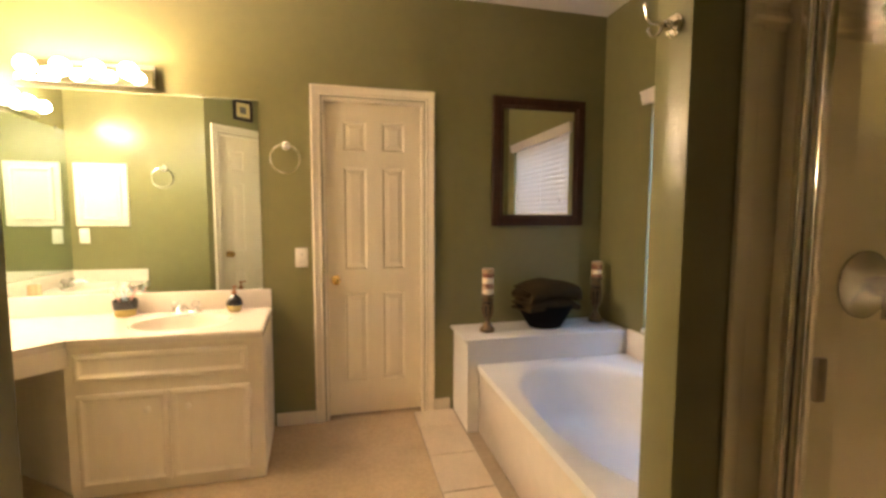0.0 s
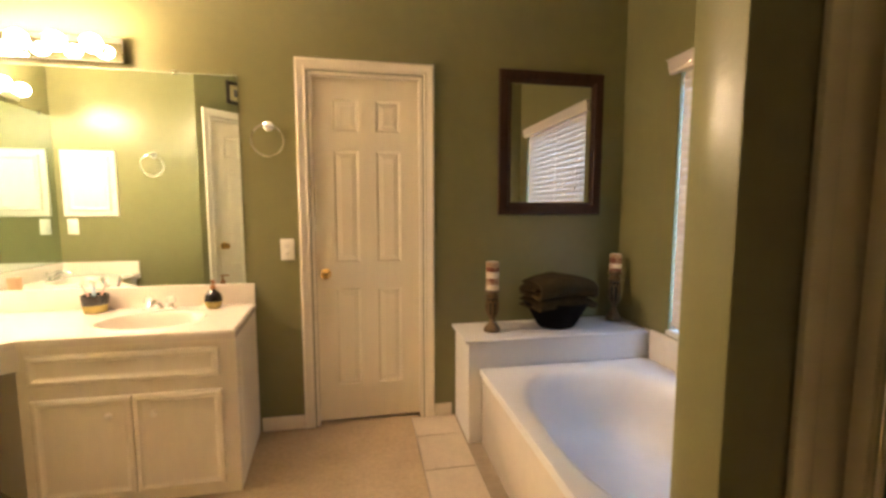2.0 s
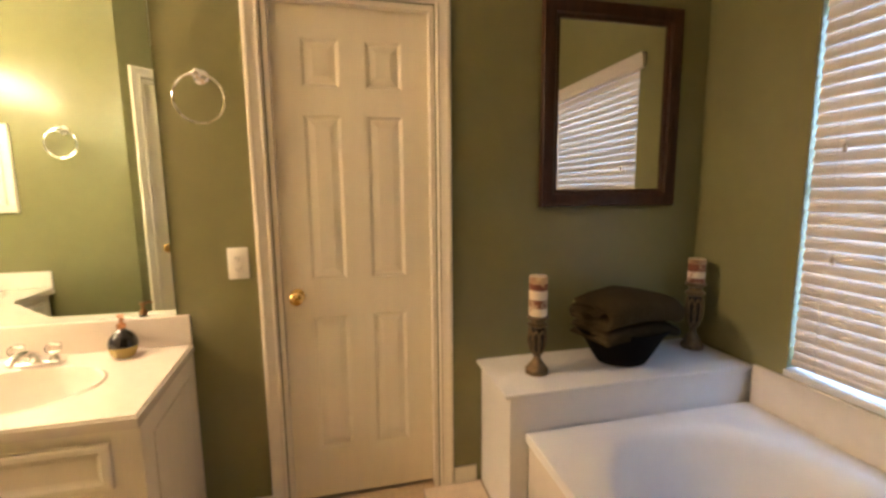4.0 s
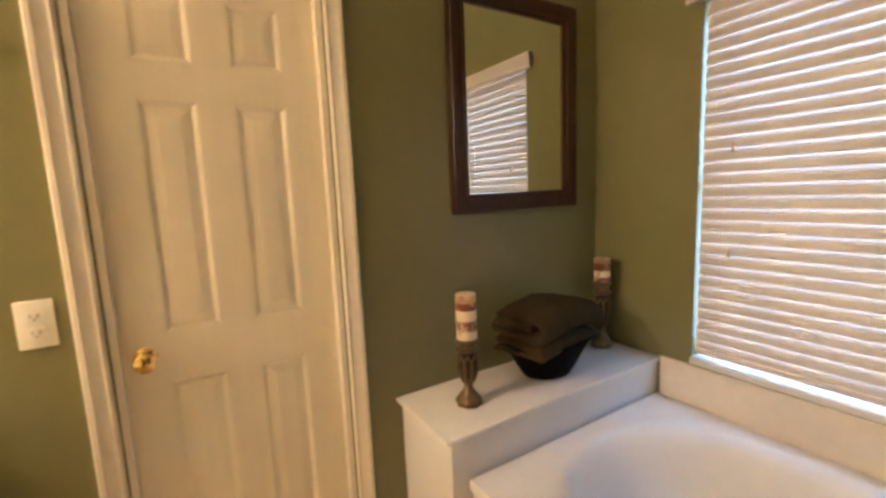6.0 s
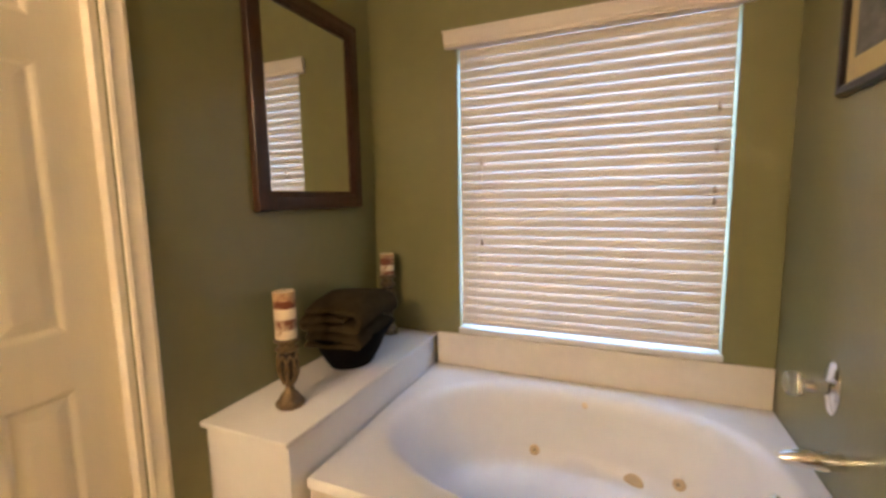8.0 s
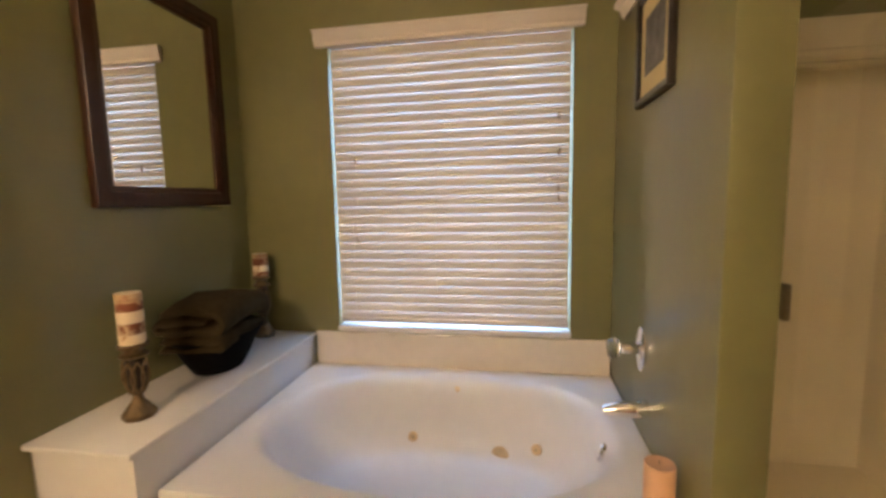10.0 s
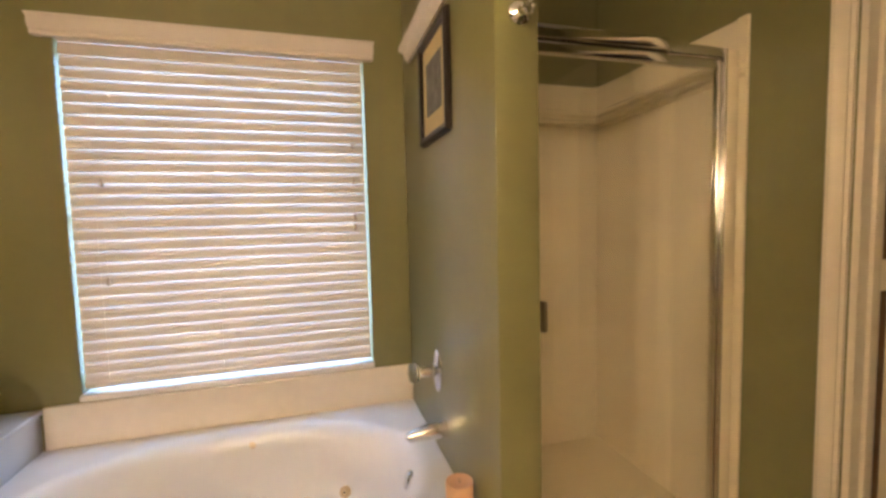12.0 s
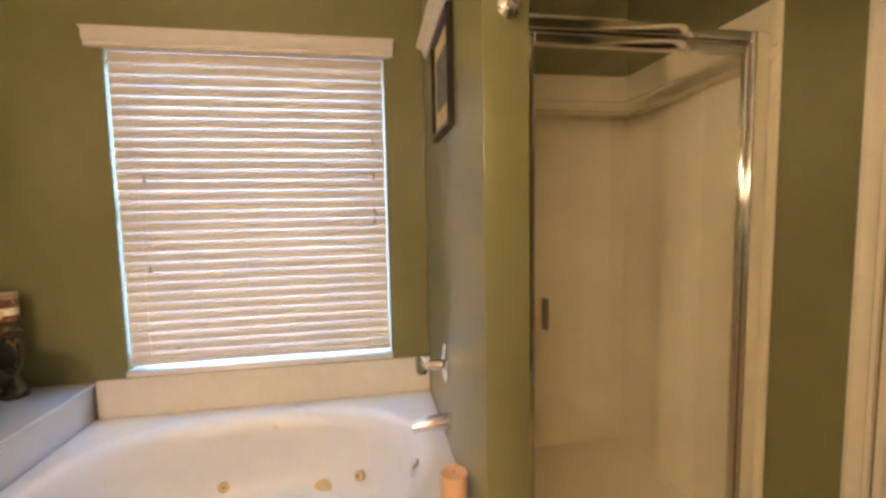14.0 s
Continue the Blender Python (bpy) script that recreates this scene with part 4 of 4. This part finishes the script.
t = thing("robe_hook", "chrome double robe hook on a round rosette", "robe hook", at=(WX, 1.023, 1.750))
HM = Matrix.Translation((WX - 0.0005, 1.023, 1.750)) @ Matrix.Rotation(radians(-90), 4, "Y")
part("rosette", lathe(bmesh.new(), ((0.026, 0.0), (0.026, 0.004), (0.022, 0.007), (0.022, 0.010), (0.012, 0.015), (0.010, 0.030), (0.006, 0.034)), 28, m=HM), CHROME, t)
c = Vector((WX - 0.030, 1.023, 1.750))
for pts, r in (([(0, 0, 0), (-0.020, 0, 0.004), (-0.045, 0, 0.002), (-0.062, 0, 0.014), (-0.068, 0, 0.040), (-0.070, 0, 0.052)], [0.008, 0.006, 0.005, 0.0045, 0.0045, 0.0045]),
               ([(-0.004, 0, -0.004), (-0.012, 0, -0.024), (-0.028, 0, -0.038), (-0.046, 0, -0.036), (-0.054, 0, -0.022)], [0.006, 0.005, 0.0045, 0.0045, 0.0045])):
    bm = tube(bmesh.new(), [c + Vector(p) * 0.72 for p in pts], [q * 0.85 for q in r], 12)
    e = c + Vector(pts[-1]) * 0.72
    lathe(bm, [(0.0005, -0.006), (0.004, -0.0045), (0.006, 0.0), (0.004, 0.0045), (0.0005, 0.006)], 14, at=e)
    part("prong", bm, CHROME, t)

# ---- tub fittings ----
t = thing("tub_valve", "chrome single-handle tub valve with a clear knob", "tub valve", at=(1.09, WY1, 0.72))
R90 = Matrix.Rotation(radians(-90), 4, "X")
FXv, FZv = 1.09, 0.720
bm = lathe(bmesh.new(), ((0.080, 0.0), (0.080, 0.003), (0.070, 0.010), (0.030, 0.015), (0.024, 0.018)), 36, m=R90)
bmesh.ops.scale(bm, verts=bm.verts, vec=(0.62, 1, 1))
bmesh.ops.translate(bm, verts=bm.verts, vec=(FXv, WY1 + 0.0005, FZv))
part("escutcheon", bm, CHROME, t)
part("stem", lathe(bmesh.new(), ((0.022, 0.0), (0.020, 0.03), (0.016, 0.05)), 20, at=(FXv, WY1 + 0.018, FZv), m=R90), CHROME, t)
part("knob", lathe(bmesh.new(), ((0.014, 0.0), (0.034, 0.012), (0.037, 0.030), (0.030, 0.044), (0.010, 0.048)), at=(FXv, WY1 + 0.066, FZv), m=R90, sides=10), CLEAR, t, "clear acrylic knob")
t = thing("tub_spout", "polished chrome tub spout on the green wall", "tub spout", at=(1.0, WY1, 0.54))
q = (1.00, WY1, 0.542)
bm = tube(bmesh.new(), [(q[0], q[1] + 0.001, q[2]), (q[0], q[1] + 0.012, q[2]), (q[0], q[1] + 0.06, q[2] - 0.002), (q[0], q[1] + 0.115, q[2] - 0.008), (q[0], q[1] + 0.138, q[2] - 0.013), (q[0], q[1] + 0.142, q[2] - 0.016)], [0.030, 0.030, 0.027, 0.022, 0.017, 0.010], 24)
for v in bm.verts:
    v.co.z = max(v.co.z, q[2] - 0.026)
part("spout", bm, CHROME, t)
at = (0.705, WY1 + 0.050, TUBZ + 0.0005)
t = thing("pillar_candle", "short peach pillar candle on the tub deck", "candle", at=at)
part("wax", lathe(bmesh.new(), ((0.039, 0.0), (0.040, 0.003), (0.040, 0.108), (0.038, 0.112), (0.033, 0.109), (0.012, 0.106), (0.002, 0.106)), 32, at=at), PEACH, t)
part("wick", tube(bmesh.new(), [(at[0], at[1], at[2] + 0.105), (at[0] + 0.002, at[1], at[2] + 0.118)], 0.001, 6), SLOT, t)

at = (-2.275, 2.21, CZ + 0.0005)
t = thing("pillar_candle", "peach pillar candle on the cream vanity counter", "candle", at=at)
part("wax", lathe(bmesh.new(), ((0.036, 0.0), (0.037, 0.003), (0.037, 0.078), (0.035, 0.082), (0.010, 0.078), (0.002, 0.078)), 28, at=at), PEACH, t)
part("wick", tube(bmesh.new(), [(at[0], at[1], at[2] + 0.077), (at[0] + 0.002, at[1], at[2] + 0.090)], 0.001, 6), SLOT, t)

# moulded ledge over the picture
bm = bmesh.new()
SB = 1.945
sp = tuple((d, SB + z) for d, z in ((0.0, 0.0), (0.010, 0.0), (0.013, 0.010), (0.020, 0.018), (0.024, 0.038), (0.040, 0.048), (0.044, 0.054), (0.044, 0.066), (0.0, 0.066)))
ends = [[bm.verts.new((x + s_ * dy * 0.5, WY1 + 0.0005 + dy, z)) for dy, z in sp] for x, s_ in ((0.87, -1), (1.430, 1))]
for i in range(len(sp)):
    j = (i + 1) % len(sp)
    bm.faces.new((ends[0][i], ends[0][j], ends[1][j], ends[1][i]))
bm.faces.new(ends[0])
bm.faces.new(ends[1][::-1])
single("wall_shelf", bm, SHELFP, "narrow white moulded wall ledge above a framed picture", "wall shelf", at=(1.15, WY1, SB))

# ---- on the ledge ----
def candlestick(at, turn, tall, bands):
    t = thing("candle_holder", "ornate antique bronze holder with a banded pillar candle", "candle holder", at=at, group="candle holders on the ledge")
    bm = lathe(bmesh.new(), ((0.044, 0.0), (0.045, 0.004), (0.045, 0.014), (0.038, 0.020), (0.030, 0.030)), at=at, sides=8)
    lathe(bm, ((0.030, 0.030), (0.016, 0.046), (0.013, 0.060), (0.017, 0.066)), 24, at=at)
    part("foot", bm, BRONZE, t)
    # a flared cage of leaf-like ribs; the core's dark colour paints the gaps' shade
    bm = lathe(bmesh.new(), ((0.012, 0.064), (0.022, 0.075), (0.029, 0.10), (0.030, 0.130), (0.026, 0.150), (0.022, 0.158)), 20, at=at)
    stem = part("stem", bm, BRONZED, t)
    for k in range(8):
        for s in (-1, 1):
            bm = bmesh.new()
            pts = []
            for i in range(7):
                f = i / 6
                a = turn + 2 * math.pi * k / 8 + s * 0.55 * math.sin(f * math.pi)
                r = 0.018 + 0.018 * math.sin(min(1, f * 1.6) * math.pi / 2) - 0.006 * f * f
                pts.append((at[0] + r * math.cos(a), at[1] + r * math.sin(a), at[2] + 0.066 + 0.086 * f))
            part("rib", tube(bm, pts, 0.0035, 6), BRONZE, stem)
    part("cup", lathe(bmesh.new(), ((0.024, 0.158), (0.036, 0.162), (0.039, 0.168), (0.026, 0.174), (0.025, 0.184), (0.039, 0.188), (0.041, 0.196), (0.030, 0.198)), 28, at=at), BRONZE, t)
    z = 0.198
    for h, mt, lab in bands:
        part("wax_band", lathe(bmesh.new(), ((0.0330, z), (0.0338, z + 0.0015), (0.0338, z + h - 0.0015), (0.0330, z + h)), 28, at=at), mt, t, lab)
        z += h
    part("wick", tube(bmesh.new(), [(at[0], at[1], at[2] + z - 0.002), (at[0] + 0.001, at[1], at[2] + z + 0.004)], 0.001, 6), SLOT, t)
    part("wax_top", lathe(bmesh.new(), ((0.001, z - 0.003), (0.010, z - 0.003), (0.028, z - 0.001), (0.0330, z + 0.0002)), 28, at=at), WAXC, t)
    t.scale = (1.07, 1.07, tall)
    return t
candlestick((0.662, 2.700, LEDZ + 0.0005), 0.2, 1.215, ((0.026, WAXC, "cream wax band"), (0.030, WAXT, "tan mottled wax band"), (0.030, WAXC, "cream wax band"), (0.022, WAXR, "rust wax band"), (0.024, WAXTAN, "tan wax top")))
candlestick((1.480, 2.778, LEDZ + 0.0005), 0.5, 1.58, ((0.014, WAXT, "tan mottled wax band"), (0.018, WAXC, "cream wax band"), (0.022, WAXR, "rust wax band"), (0.014, WAXTAN, "tan wax top")))
at = (1.072, 2.728, LEDZ + 0.0005)
bm = lathe(bmesh.new(), ((0.092, 0.0), (0.106, 0.004), (0.137, 0.050), (0.168, 0.105), (0.201, 0.150), (0.206, 0.160), (0.199, 0.160), (0.157, 0.105), (0.119, 0.050), (0.088, 0.012)), 48)
bmesh.ops.scale(bm, verts=bm.verts, vec=(1.0, 0.80, 1))
bmesh.ops.translate(bm, verts=bm.verts, vec=at)
single("bowl", bm, BLACKB, "black oval bowl holding folded towels", "bowl", at=at)
def towel(at, l, w, th, rz, lab, seed, inner=False):
    """A towel folded once: a thick soft layer that turns back on itself round a rounded fold."""
    bm = bmesh.new()
    r, path = th * (1.0 if inner else 0.52), []
    if inner:
        for i in range(13):
            path.append((-l * 0.38 + l * 0.88 * i / 12, r))
        for i in range(1, 7):
            a = math.pi * i / 6
            path.append((l / 2 + r / 2 * math.sin(a), r / 2 + r / 2 * math.cos(a)))
    for i in range(17):
        path.append((l / 2 - l * i / 16, 0.0))
    for i in range(1, 9):
        a = math.pi * i / 8
        path.append((-l / 2 - r * math.sin(a), r - r * math.cos(a)))
    for i in range(1, 17):
        path.append((-l / 2 + l * 0.97 * i / 16, 2 * r))
    NA, rows, n = 28, [], len(path)
    for i, (px, pz) in enumerate(path):
        qx, qz = path[min(i + 1, n - 1)]
        ox, oz = path[max(i - 1, 0)]
        d = Vector((qx - ox, 0, qz - oz)).normalized()
        nr = Vector((-d.z, 0, d.x))
        edge = min(1.0, 0.45 + 0.55 * min(i, n - 1 - i) / 2)
        row = []
        for k in range(NA):
            a = 2 * math.pi * k / NA
            y = math.copysign(abs(math.cos(a)) ** 0.42, math.cos(a)) * w / 2
            t_ = math.copysign(abs(math.sin(a)) ** 0.45, math.sin(a)) * th / 2 * edge * 0.96
            v = Vector((px, y, pz)) + nr * t_
            nz = noise.noise(Vector((v.x * 9 + seed, v.y * 9, v.z * 14)))
            v.z += -0.55 * v.x * v.x - 0.8 * v.y * v.y + nz * 0.010
            v.y += noise.noise(Vector((v.x * 13, v.z * 25, seed))) * 0.010
            row.append(bm.verts.new(v))
        rows.append(row)
    for a, b in zip(rows, rows[1:]):
        for k in range(NA):
            bm.faces.new((a[k], a[(k + 1) % NA], b[(k + 1) % NA], b[k]))
    bm.faces.new(rows[0])
    bm.faces.new(rows[-1][::-1])
    bmesh.ops.transform(bm, matrix=Matrix.Translation(at) @ Matrix.Rotation(rz, 4, "Z"), verts=bm.verts)
    single("folded_towel", bm, TOWEL, lab, "towel", group="towels in the bowl", at=at)
towel((1.068, 2.728, LEDZ + 0.164), 0.225, 0.385, 0.028, radians(99), "dark brown folded bath towel in a black bowl", 1.0)
towel((1.074, 2.734, LEDZ + 0.226), 0.205, 0.370, 0.036, radians(96), "dark brown folded bath towel on top of another", 5.0, True)

# ---- bedroom beyond ----
t = thing("dresser", "dark stained wooden dresser in the dim bedroom", "dresser", at=(1.6, -2.2, 0))
part("body", B(1.25, -2.6, 0.08, 2.3, -2.1, 1.45, bevel=0.01), DARKW, t)
part("top", B(1.22, -2.63, 1.45, 2.33, -2.07, 1.48, bevel=0.008), DARKW, t)
part("plinth", B(1.28, -2.57, 0.001, 2.27, -2.13, 0.08), DARKW, t)
for k in range(4):
    part("drawer_front", B(1.28, -2.098, 0.12 + k * 0.33, 2.27, -2.085, 0.42 + k * 0.33, bevel=0.006), DARKW, t)

# ---- floor tiles along the tub ----
TX, TW = 0.215, 0.318
fl = single("floor_tiled", B(TX, WY1 - 0.35, 0.0005, LEDX + 0.10, YN - 0.014, 0.004), GROUT, "beige square tiles in grout along the tub", "tiled floor", kind="structure", smooth=False)
bm = B(0, 0, 0, TW - 0.006, TW - 0.006, 0.008, bevel=0.002, seg=1)
tile_me = mesh_of("tile", bm, TILE)
y = 2.663 - TW * 6
while y < YN - 0.02:
    for i in range(1):
        o = new("tile", tile_me)
        o.parent = fl
        o.matrix_local = Matrix.LocRotScale((TX + 0.003, y, 0.0035), None, (0.265 / TW, min(1.0, (YN - 0.017 - y) / TW), 1))
    y += TW
